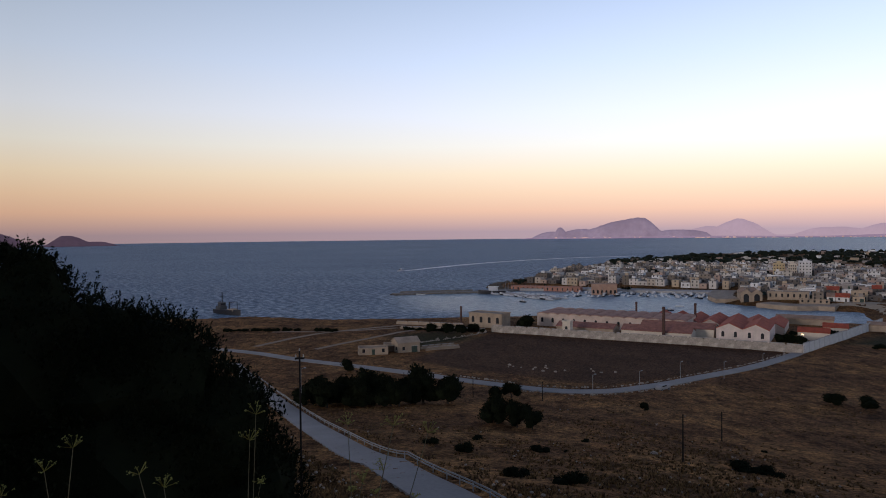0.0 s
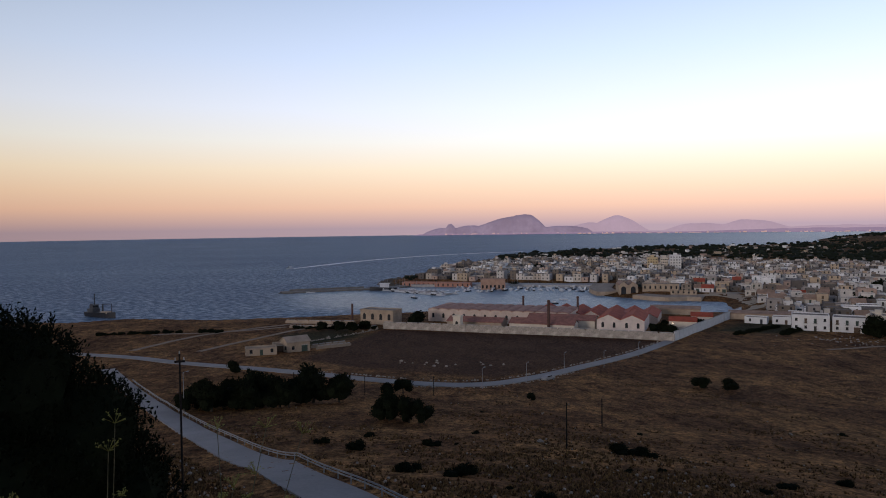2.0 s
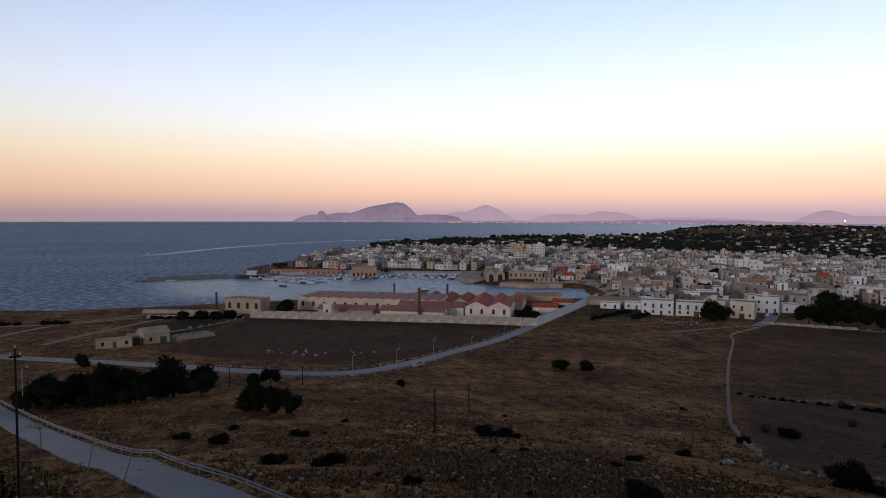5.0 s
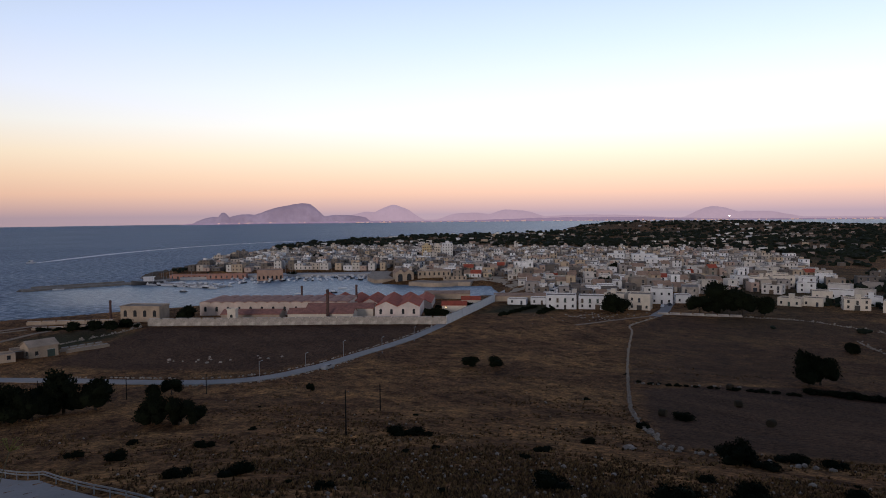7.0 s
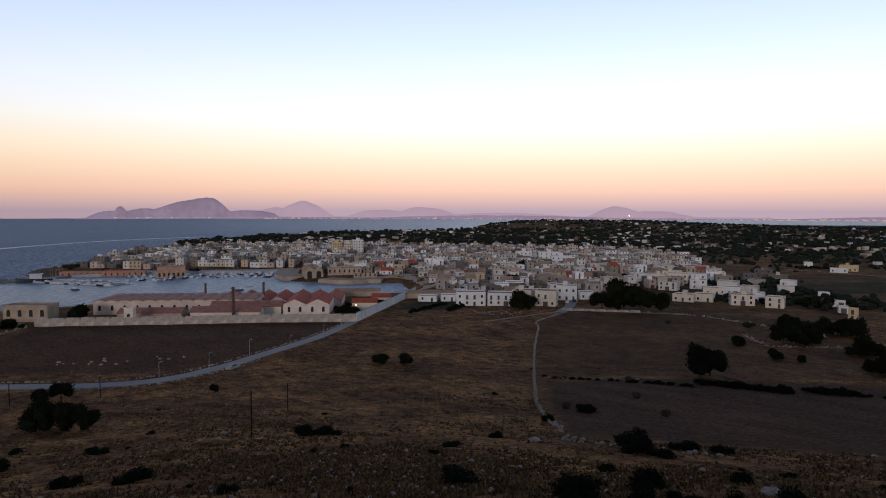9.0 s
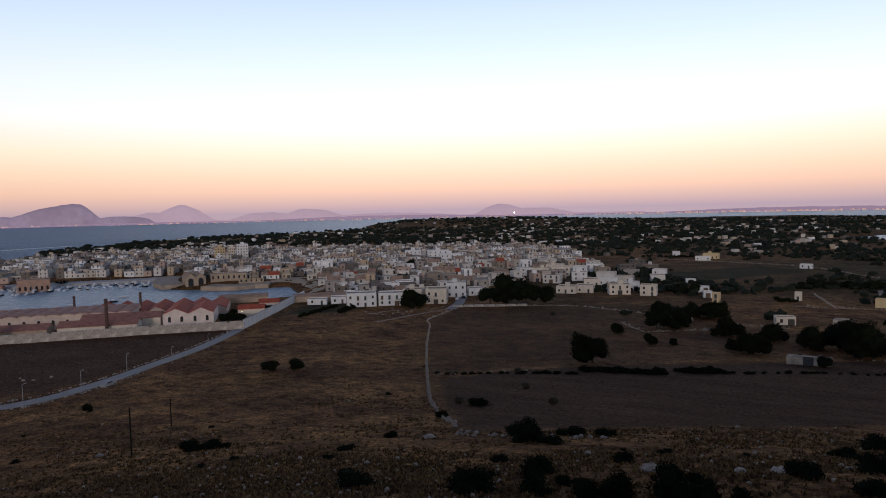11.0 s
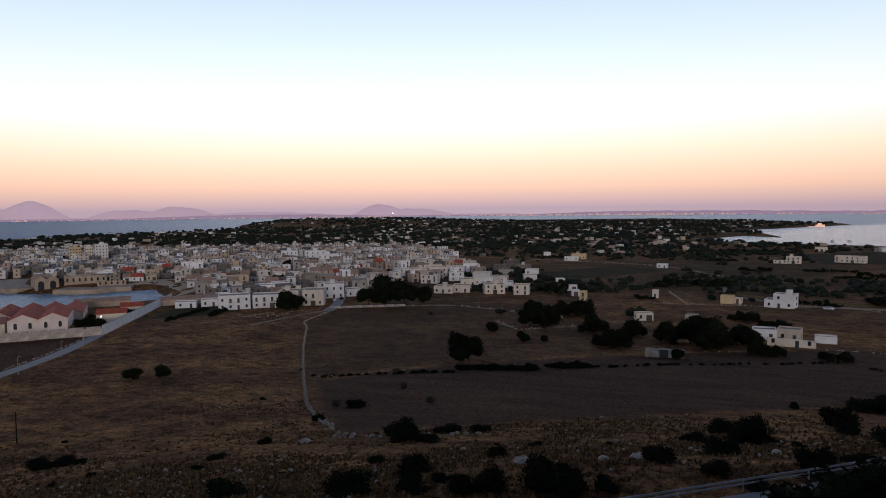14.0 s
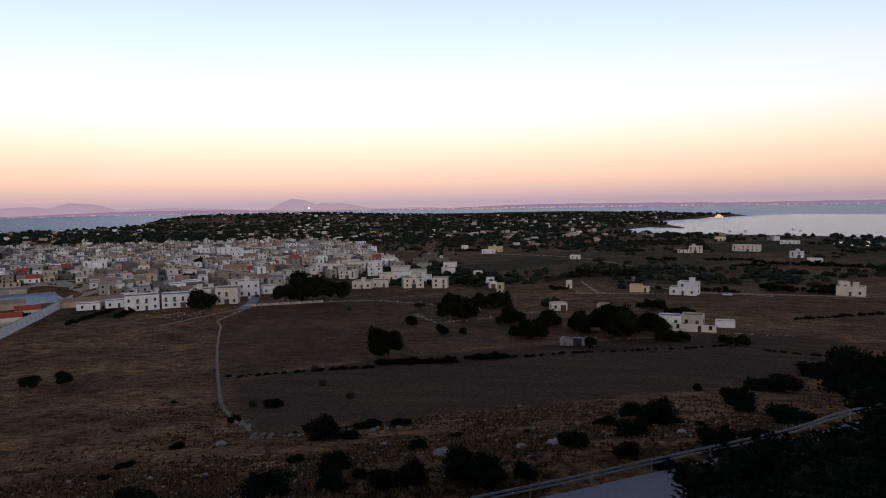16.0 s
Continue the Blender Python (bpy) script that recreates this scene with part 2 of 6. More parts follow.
ring = np.concatenate([np.geomspace(0.4, 20, 44), np.geomspace(20, 1200, 430)[1:], np.geomspace(1200, 4700, 50)[1:]])
turn = np.radians(np.concatenate([np.arange(-48, 112, 0.3), np.arange(112, 312, 5.0)]))
gx, gy = np.outer(ring, np.sin(turn)), np.outer(ring, np.cos(turn))
gz = land(gx, gy)
nr, na = gx.shape
idx = np.arange(nr * na).reshape(nr, na)
quads = np.stack([idx[:-1, :], np.roll(idx, -1, 1)[:-1, :], np.roll(idx, -1, 1)[1:, :], idx[1:, :]], -1).reshape(-1, 4)
me = bpy.data.meshes.new("ground")
me.from_pydata(np.stack([gx, gy, gz], -1).reshape(-1, 3).tolist(), [], quads[:, ::-1].tolist() + [tuple(idx[0, ::-1][::-1].tolist())])
me.polygons.foreach_set("use_smooth", [True] * len(me.polygons))
fx, fy = gx.ravel(), gy.ravel()
soft = lambda poly, w: np.clip(signed(fx, fy, poly) / w + 0.5, 0, 1)
green = np.zeros(fx.shape)
for poly in GREENS:
    green = np.maximum(green, soft(poly, 10))
far_green = np.clip((np.hypot(fx, fy) - np.where(fx > 1.2 * fy, 230, 420)) / 200, 0, 0.75) * np.clip(0.6 + 0.9 * waves(fx, fy, 240, 87), 0, 1)
for key, val in (("ploughed", np.maximum(soft(PLOUGHED, 3), 0.55 * soft(FIELD_N, 4))), ("dusky", soft(DUSKY, 4)), ("green", np.maximum(green, far_green))):
    me.attributes.new(key, "FLOAT", "POINT").data.foreach_set("value", val.astype(np.float32))


def ground_material():
    m = bpy.data.materials.new("dry_field")
    m.use_nodes = True
    nodes, links = m.node_tree.nodes, m.node_tree.links
    bsdf = nodes["Principled BSDF"]
    bsdf.inputs["Roughness"].default_value, bsdf.inputs["Specular IOR Level"].default_value = 1.0, 0.05
    co = nodes.new("ShaderNodeTexCoord")
    out = None

    def noise_of(scale, detail=6.0, stretch=None):
        n = nodes.new("ShaderNodeTexNoise")
        n.inputs["Scale"].default_value, n.inputs["Detail"].default_value, n.inputs["Roughness"].default_value = scale, detail, 0.65
        if stretch:
            mp = nodes.new("ShaderNodeMapping")
            mp.inputs["Rotation"].default_value, mp.inputs["Scale"].default_value = (0, 0, radians(stretch[0])), (1, stretch[1], 1)
            links.new(co.outputs["Object"], mp.inputs[0])
            links.new(mp.outputs[0], n.inputs["Vector"])
        else:
            links.new(co.outputs["Object"], n.inputs["Vector"])
        return n.outputs["Fac"]

    def blend(a, b, fac, mode="MIX"):
        mix = nodes.new("ShaderNodeMix")
        mix.data_type, mix.blend_type = "RGBA", mode
        for socket, v in ((mix.inputs[6], a), (mix.inputs[7], b), (mix.inputs["Factor"], fac)):
            if isinstance(v, (tuple, float)):
                socket.default_value = v if isinstance(v, float) else (*v, 1.0)
            else:
                links.new(v, socket)
        return mix.outputs[2]

    def steps(fac, stops):
        r = ramp(nodes, stops)
        links.new(fac, r.inputs[0])
        return r.outputs[0]

    def mask(key):
        a = nodes.new("ShaderNodeAttribute")
        a.attribute_name = key
        return a.outputs["Fac"]

    grass = steps(noise_of(0.045), [(0.300, (0.080, 0.037, 0.017)), (0.480, (0.142, 0.069, 0.029)), (0.620, (0.236, 0.121, 0.047)), (0.750, (0.104, 0.049, 0.022))])
    streaks = steps(noise_of(0.30, 8.0, (-35, 0.6)), [(0.36, (0.42, 0.38, 0.36)), (0.5, (1.0, 1.0, 1.0)), (0.64, (1.45, 1.4, 1.32))])
    patches = steps(noise_of(0.9, 6.0, (-20, 0.75)), [(0.38, (0.5, 0.53, 0.50)), (0.5, (1.0, 1.0, 1.0)), (0.64, (1.4, 1.38, 1.3))])
    grass = blend(grass, streaks, 1.0, "MULTIPLY")
    plough = steps(noise_of(0.15, 5.0, (20, 0.2)), [(0.350, (0.050, 0.027, 0.016)), (0.650, (0.086, 0.046, 0.026))])
    dusky = steps(noise_of(0.12, 5.0, (10, 0.4)), [(0.350, (0.062, 0.031, 0.018)), (0.650, (0.096, 0.049, 0.027))])
    lush = steps(noise_of(0.05), [(0.350, (0.028, 0.028, 0.011)), (0.600, (0.050, 0.038, 0.018)), (0.720, (0.075, 0.044, 0.025))])
    c = blend(grass, dusky, mask("dusky"))
    c = blend(c, patches, 0.75, "MULTIPLY")
    c = blend(c, plough, mask("ploughed"))
    c = blend(c, lush, mask("green"))
    # clods, tufts and stones
    fine = noise_of(1.6, 9.0)
    c = blend(c, steps(fine, [(0.38, (0.30, 0.28, 0.27)), (0.50, (0.95, 0.95, 0.95)), (0.62, (1.55, 1.5, 1.45))]), 0.85, "MULTIPLY")
    c = blend(c, steps(noise_of(4.5, 6.0), [(0.36, (0.35, 0.33, 0.32)), (0.5, (1.0, 1.0, 1.0)), (0.66, (1.6, 1.55, 1.5))]), 0.7, "MULTIPLY")
    links.new(c, bsdf.inputs["Base Color"])
    b = nodes.new("ShaderNodeBump")
    b.inputs["Strength"].default_value, b.inputs["Distance"].default_value = 0.7, 0.35
    links.new(fine, b.inputs["Height"])
    links.new(b.outputs[0], bsdf.inputs["Normal"])
    return m


me.materials.append(ground_material())
tagged(new("ground", me), "dry brown hillside fields falling to a flat green coastal plain", "ground", kind="structure")

# ---- the sea ----
HARBOUR = [(-40, 580), (36, 584), (60, 615), (117, 620), (240, 570), (205, 490), (232, 446), (266, 430), (258, 395), (225, 360), (57, 405), (-20, 470)]
BAY = [(930, -260), (960, 30), (1080, 270), (1440, 300), (1850, 230), (2100, 125), (2300, 60), (2100, -500)]


def water_material():
    m = bpy.data.materials.new("sea_water")
    m.use_nodes = True
    nodes, links = m.node_tree.nodes, m.node_tree.links
    bsdf = nodes["Principled BSDF"]
    bsdf.inputs["IOR"].default_value = 1.33
    co = nodes.new("ShaderNodeTexCoord")
    calm = nodes.new("ShaderNodeAttribute")
    calm.attribute_name = "calm"

    def between(lo, hi):
        r = nodes.new("ShaderNodeMapRange")
        r.inputs["To Min"].default_value, r.inputs["To Max"].default_value = lo, hi
        links.new(calm.outputs["Fac"], r.inputs["Value"])
        return r.outputs[0]

    def ripple(scale, squash, detail):
        mp = nodes.new("ShaderNodeMapping")
        mp.inputs["Rotation"].default_value, mp.inputs["Scale"].default_value = (0, 0, radians(-14)), (squash, 1.0, 1)
        n = nodes.new("ShaderNodeTexNoise")
        n.inputs["Scale"].default_value, n.inputs["Detail"].default_value, n.inputs["Roughness"].default_value = scale, detail, 0.65
        links.new(co.outputs["Object"], mp.inputs[0])
        links.new(mp.outputs[0], n.inputs["Vector"])
        return n.outputs["Fac"]

    small, broad = ripple(0.36, 0.5, 8.0), ripple(0.006, 0.4, 3.0)
    # light and dark ripples: glints and wave shade put into the base colour
    c1 = ramp(nodes, [(0.38, (0.030, 0.060, 0.100)), (0.50, (0.092, 0.150, 0.220)), (0.61, (0.34, 0.41, 0.49))])
    links.new(small, c1.inputs[0])
    c2 = ramp(nodes, [(0.35, (0.82, 0.84, 0.88)), (0.65, (1.15, 1.13, 1.1))])
    links.new(broad, c2.inputs[0])
    mix = nodes.new("ShaderNodeMix")
    mix.data_type, mix.blend_type = "RGBA", "MULTIPLY"
    mix.inputs["Factor"].default_value = 1.0
    links.new(c1.outputs[0], mix.inputs[6])
    links.new(c2.outputs[0], mix.inputs[7])
    # paler base where calm: shallows plus sky reflection put into the colour
    calm_pale = nodes.new("ShaderNodeMix")
    calm_pale.data_type = "RGBA"
    links.new(between(0.0, 0.75), calm_pale.inputs["Factor"])
    links.new(mix.outputs[2], calm_pale.inputs[6])
    calm_pale.inputs[7].default_value = (0.19, 0.26, 0.275, 1)
    links.new(calm_pale.outputs[2], bsdf.inputs["Base Color"])
    links.new(between(0.55, 0.20), bsdf.inputs["Roughness"])
    links.new(between(0.10, 0.30), bsdf.inputs["Specular IOR Level"])
    b = nodes.new("ShaderNodeBump")
    b.inputs["Strength"].default_value, b.inputs["Distance"].default_value = 0.8, 1.0
    links.new(small, b.inputs["Height"])
    links.new(b.outputs[0], bsdf.inputs["Normal"])
    return m


s_ring = np.concatenate([[60], np.geomspace(250, 1300, 90), np.geomspace(1300, 4950, 30)[1:]])
s_turn = np.radians(np.concatenate([np.arange(-60, 116, 1.0), np.arange(116, 300, 8.0)]))
sx, sy = np.outer(s_ring, np.sin(s_turn)), np.outer(s_ring, np.cos(s_turn))
n0, n1 = sx.shape
idx = np.arange(n0 * n1).reshape(n0, n1)
quads = np.stack([idx[:-1, :], np.roll(idx, -1, 1)[:-1, :], np.roll(idx, -1, 1)[1:, :], idx[1:, :]], -1).reshape(-1, 4)
sea = mesh_object("sea", np.stack([sx, sy, sx * 0], -1).reshape(-1, 3), quads[:, ::-1].tolist(), water_material())
calm = np.maximum(np.clip(signed(sx.ravel(), sy.ravel(), HARBOUR) / 40 + 0.5, 0, 1) * 0.6, np.clip(signed(sx.ravel(), sy.ravel(), BAY) / 300 + 0.7, 0, 1))
azimuth, reach = np.degrees(np.arctan2(sx, sy)).ravel(), np.hypot(sx, sy).ravel()
# strait painted paler by direction, standing for reflected sky
calm = np.maximum(calm, np.clip((azimuth - 10) / 50, 0, 0.6) * np.clip((reach - 1000) / 900, 0, 1) * (azimuth < 116))
sea.data.attributes.new("calm", "FLOAT", "POINT").data.foreach_set("value", calm.astype(np.float32))
tagged(sea, "calm grey-blue evening sea with small ripples", "sea", kind="structure")


# ---- roads ----
def ribbon(line, z, half, lift):
    d = np.gradient(line, axis=0)
    d /= np.linalg.norm(d, axis=1, keepdims=True)
    n = np.stack([-d[:, 1], d[:, 0]], 1)
    v, f = [], []
    for (x, y), (nx, ny), h in zip(line, n, z):
        b = len(v)
        v += [(x + nx * half, y + ny * half, h + lift), (x - nx * half, y - ny * half, h + lift), (x + nx * half, y + ny * half, h - 0.4), (x - nx * half, y - ny * half, h - 0.4)]
        if b:
            f += [(b - 4, b - 3, b + 1, b), (b - 2, b - 4, b, b + 2), (b - 3, b - 1, b + 3, b + 1)]
    return v, f


for (line, half), lz, label in zip(ROADS, ROAD_Z, ("narrow pale asphalt road bending across the plain", "pale grey hillside road below the viewpoint")):
    side = np.gradient(line, axis=0)
    side = np.stack([-side[:, 1], side[:, 0]], 1) / np.linalg.norm(side, axis=1, keepdims=True)
    tagged(mesh_object("road", *ribbon(line + side * (1.0 if half > 3 else 0.0), lz, 2.2, 0.06), ASPHALT), label, "road", kind="structure")


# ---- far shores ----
# Distance haze is put into the material as an even glow.
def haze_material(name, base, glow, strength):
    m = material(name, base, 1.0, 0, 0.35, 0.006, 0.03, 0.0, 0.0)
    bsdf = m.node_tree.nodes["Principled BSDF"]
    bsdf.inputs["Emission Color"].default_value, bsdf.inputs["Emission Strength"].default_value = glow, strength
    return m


def far_ridge(name, label, az0, az1, hills, r, mat, rough, seed, floor=0.0):
    """A range of hills on the horizon: humps (azimuth, height, left and right spread in degrees) along an arc."""
    az = np.arange(az0, az1, 0.12)
    h = np.full(az.shape, floor)
    for a, top, wl, wr in hills:
        w = np.where(az < a, wl, wr)
        h = np.maximum(h, top * np.exp(-np.abs((az - a) / w) ** 2.4))
    h = h * (1 + rough * waves(az * 10, az * 0, 14, seed)) + rough * 12 * waves(az * 10, az * 0, 4, seed + 1) * np.clip(h / 40, 0, 1)
    h *= np.clip((az - az0) / 0.6, 0, 1) * np.clip((az1 - az) / 0.6, 0, 1)
    rows = []
    for dr, k in ((-60, 0.0), (-40, 0.32), (-18, 0.72), (0, 1.0), (40, 0.5), (80, 0.0)):
        rr = r + dr + (18 * waves(az * 10, az * 0 + k * 9, 9, seed + 2) if 0 < k < 1 else 0)
        rows.append(np.stack([rr * np.sin(np.radians(az)), rr * np.cos(np.radians(az)), h * k * (1 + 0.1 * waves(az * 10, az * 0 + 5 * k, 6, seed + 3) * (k < 1)) - (2 if k == 0 else 0)], -1))
    v = np.vstack(rows)
    n = len(az)
    f = [(j * n + i, j * n + i + 1, (j + 1) * n + i + 1, (j + 1) * n + i) for j in range(len(rows) - 1) for i in range(n - 1)]
    return tagged(mesh_object(name, v, f, mat, smooth=True), label, "hills", kind="structure")


# each range's share of air haze, painted in by emission
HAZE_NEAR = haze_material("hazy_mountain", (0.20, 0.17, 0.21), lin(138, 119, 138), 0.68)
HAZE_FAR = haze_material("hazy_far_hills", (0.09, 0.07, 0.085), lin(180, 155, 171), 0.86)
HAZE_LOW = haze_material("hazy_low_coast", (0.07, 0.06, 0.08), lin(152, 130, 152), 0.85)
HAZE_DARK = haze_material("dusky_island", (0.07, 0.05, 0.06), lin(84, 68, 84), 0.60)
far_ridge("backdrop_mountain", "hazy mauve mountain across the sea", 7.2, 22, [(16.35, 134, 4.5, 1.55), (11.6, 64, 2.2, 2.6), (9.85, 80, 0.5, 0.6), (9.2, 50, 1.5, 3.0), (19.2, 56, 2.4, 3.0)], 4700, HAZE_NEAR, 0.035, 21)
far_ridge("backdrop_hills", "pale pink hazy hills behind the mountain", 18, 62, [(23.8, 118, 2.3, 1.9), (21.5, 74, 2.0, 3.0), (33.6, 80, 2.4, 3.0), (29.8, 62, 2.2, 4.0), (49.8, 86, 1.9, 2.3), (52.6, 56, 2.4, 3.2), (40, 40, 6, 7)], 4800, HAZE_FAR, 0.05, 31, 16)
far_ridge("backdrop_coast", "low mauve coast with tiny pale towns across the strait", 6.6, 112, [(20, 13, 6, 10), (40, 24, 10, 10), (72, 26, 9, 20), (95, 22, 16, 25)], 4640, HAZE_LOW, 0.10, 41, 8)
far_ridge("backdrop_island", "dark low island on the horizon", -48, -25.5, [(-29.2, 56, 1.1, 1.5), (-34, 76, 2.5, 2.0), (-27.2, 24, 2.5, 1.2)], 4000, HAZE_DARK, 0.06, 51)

rng = random.Random(5)
# far houses glow by painted haze, without lamps
HAZE_TOWN = haze_material("far_town", (0.5, 0.36, 0.33), lin(225, 178, 165), 0.4)
items = []
for az0, az1, n, hmax, r in ((9, 19, 60, 9, 4625), (19, 34, 50, 7, 4570), (34, 60, 80, 9, 4570), (60, 78, 170, 10, 4570), (78, 100, 80, 8, 4570)):
    for _ in range(n):
        a, h = radians(rng.uniform(az0, az1)), 2 + hmax * rng.random() ** 2
        x, y, w = r * math.sin(a), r * math.cos(a), rng.uniform(4, 16)
        items.append((x - w / 2, y - w / 2, -1, x + w / 2, y + w / 2, h))
tagged(mesh_object("far_towns", *boxes(items), HAZE_TOWN), "tiny pale houses of distant towns along the far coast", "town", kind="stuff")

# ---- houses ----
SILL = CONCRETE


def box_mesh(name, items, mats, which=None):
    v, f = boxes(items)
    me = bpy.data.meshes.new(name)
    me.from_pydata(v, [], f)
    for m in mats:
        me.materials.append(m)
    if which:
        me.polygons.foreach_set("material_index", [k for k in which for _ in range(6)])
    return me


# a shuttered window and a door, facing -y, standing on the wall's plane at y = 0
WINDOW = box_mesh("window", [(-0.5, -0.05, 0, 0.5, 0.1, 1.35), (-0.62, -0.12, -0.1, 0.62, 0.1, 0), (-0.02, -0.07, 0, 0.02, -0.05, 1.35)], [GLASS, SILL, SHUTTER], [0, 1, 2])
TALL = box_mesh("window", [(-0.55, -0.05, 0, 0.55, 0.1, 2.1), (-0.9, -0.7, -0.16, 0.9, 0.1, -0.02), (-0.9, -0.7, 0, -0.86, -0.66, 0.9), (0.86, -0.7, 0, 0.9, -0.66, 0.9), (-0.9, -0.7, 0.88, 0.9, -0.66, 0.93)],
                [SHUTTER, SILL, STEEL], [0, 1, 2, 2, 2])
DOOR = box_mesh("door", [(-0.55, -0.05, 0, 0.55, 0.1, 2.2), (-0.75, -0.3, -0.2, 0.75, 0.1, 0)], [SHUTTER, SILL], [0, 1])
GARAGE = box_mesh("door", [(-1.2, -0.05, 0, 1.2, 0.1, 2.4), (-1.35, -0.08, 2.4, 1.35, 0.1, 2.6)], [SHUTTER, SILL], [0, 1])
AWAY = Matrix.Rotation(math.pi, 4, "Z")


def place(me, parent, x, y, z, deg):
    ob = new(me.name, me)
    ob.parent = parent
    ob.matrix_basis = pose(x, y, z, 0, 0, deg)
    return ob


def house(x, y, deg, w, d, h, mat, r, label, group="", gable=False, hut=None, floors=None, roof_mat=None, sunk=1.2):
    """A plastered house, w along its front (which faces local -y), with a parapet or a tiled gable, windows and a door."""
    z = ground_at(x, y)
    home = thing("house", label, "house", group)
    home.matrix_basis = pose(x, y, z, 0, 0, deg)
    floors = floors or max(1, round(h / 3.4))
    body = [(-w / 2, -d / 2, -sunk, w / 2, d / 2, h - 0.55)]
    v, f = boxes(body)
    if gable:
        rise = d * 0.24
        b = len(v)
        v += [(-w / 2, -d / 2, h - 0.55), (-w / 2, d / 2, h - 0.55), (-w / 2, 0, h - 0.55 + rise), (w / 2, -d / 2, h - 0.55), (w / 2, d / 2, h - 0.55), (w / 2, 0, h - 0.55 + rise)]
        f += [(b, b + 2, b + 1), (b + 3, b + 4, b + 5)]
        mesh_object("wall", v, f, mat, home)
        o, t = 0.35, 0.22
        k = h - 0.55
        rv = [(-w / 2 - o, -d / 2 - o, k - o * 0.48), (w / 2 + o, -d / 2 - o, k - o * 0.48), (w / 2 + o, 0, k + rise), (-w / 2 - o, 0, k + rise), (w / 2 + o, d / 2 + o, k - o * 0.48), (-w / 2 - o, d / 2 + o, k - o * 0.48)]
        rv += [(a, b2, c + t) for a, b2, c in rv]
        rf = [(0, 3, 2, 1), (3, 5, 4, 2), (6, 7, 8, 9), (9, 8, 10, 11), (0, 1, 7, 6), (5, 11, 10, 4), (1, 2, 8, 7), (2, 4, 10, 8), (0, 6, 9, 3), (3, 9, 11, 5)]
        mesh_object("roof", rv, rf, roof_mat or TILE_OLD, home)
    else:
        t, k = 0.3, h - 0.55
        pv, pf = boxes([(-w / 2, -d / 2, k, w / 2, -d / 2 + t, h), (-w / 2, d / 2 - t, k, w / 2, d / 2, h), (-w / 2, -d / 2 + t, k, -w / 2 + t, d / 2 - t, h), (w / 2 - t, -d / 2 + t, k, w / 2, d / 2 - t, h)])
        v, f = v + pv, f + [tuple(i + 8 for i in q) for q in pf]
        mesh_object("wall", v, f, mat, home)
        deck = mesh_object("roof", *boxes([(-w / 2 + t, -d / 2 + t, k, w / 2 - t, d / 2 - t, k + 0.08)]), roof_mat or ROOF_FLAT, home)
        if hut:
            hx, hy, hw, hh = hut
            mesh_object("stair_hut", *boxes([(hx - hw / 2, hy - hw / 2, k + 0.08, hx + hw / 2, hy + hw / 2, k + hh), (hx - hw / 2 - 0.15, hy - hw / 2 - 0.15, k + hh, hx + hw / 2 + 0.15, hy + hw / 2 + 0.15, k + hh + 0.18)]), mat, deck)
            if r.random() < 0.5:
                a = [(0.7 * math.cos(i * 0.785), 0.7 * math.sin(i * 0.785)) for i in range(8)]
                tx, ty = -hx * 0.8, hy * 0.5
                mesh_object("water_tank", [(tx + c, ty + s2, k + 0.08) for c, s2 in a] + [(tx + c, ty + s2, k + 1.5) for c, s2 in a],
                            [tuple(range(8, 16))] + [(i, (i + 1) % 8, (i + 1) % 8 + 8, i + 8) for i in range(8)], CONCRETE, deck)
    fh = (h - 0.6) / floors
    for side, (length, off, dg) in enumerate(((w, d / 2, 0), (d, w / 2, 90), (w, d / 2, 180), (d, w / 2, 270))):
        n = max(1, int(length / (3.4 if side in (0, 3) else 4.6)))
        front = side == 0
        for fl in range(floors):
            for i in range(n):
                if r.random() < (0.12 if front else 0.3):
                    continue
                u = (i + 0.5) * length / n - length / 2
                if fl == 0 and front and i == n // 2:
                    kind, zz = (DOOR if n > 1 and r.random() < 0.7 else GARAGE), 0.05
                elif fl > 0 and r.random() < 0.45 and side in (0, 3):
                    kind, zz = TALL, fl * fh + 0.2
                else:
                    kind, zz = WINDOW, fl * fh + 1.05
                if kind is GARAGE and length < 3.5:
                    kind = DOOR
                p = Matrix.Rotation(radians(dg), 4, "Z") @ Vector((u, -off, 0))
                place(kind, home, p.x, p.y, zz, dg)
    return home


def facing(x, y):
    """Degrees by which a front at local -y turns to look at the viewpoint."""
    return math.degrees(math.atan2(-x, y)) if y else 90.0


# single houses: x, y, width, depth, height
ROW_FRONT = [(213, 274, 15, 10, 8.2), (226.5, 264.5, 15, 10, 7.6), (238, 261, 10, 10, 8.9), (204, 300, 10, 7, 3.6), (214, 295, 8, 7, 4.2), (245, 251, 10.5, 11, 9.2), (272, 263, 11, 10, 9.4),
             (283, 259, 8, 8, 5.0), (304, 273, 9, 16, 8.0), (252, 268, 9, 10, 7.2), (258, 262, 8, 9, 6.4)]
ROW_EAST = [(321, 222, 11, 9, 4.2), (330, 216, 10, 9, 4.4), (372, 227, 12, 9, 5.0), (362, 232, 10, 9, 4.6), (333, 196, 11.5, 9, 5.8), (355, 200, 8, 8, 4.9), (337, 180, 8.5, 8, 5.8), (404, 285, 13, 10, 7.2),
            (392, 294, 12, 10, 6.5), (416, 276, 10, 10, 6.8), (418, 300, 12, 10, 7)]
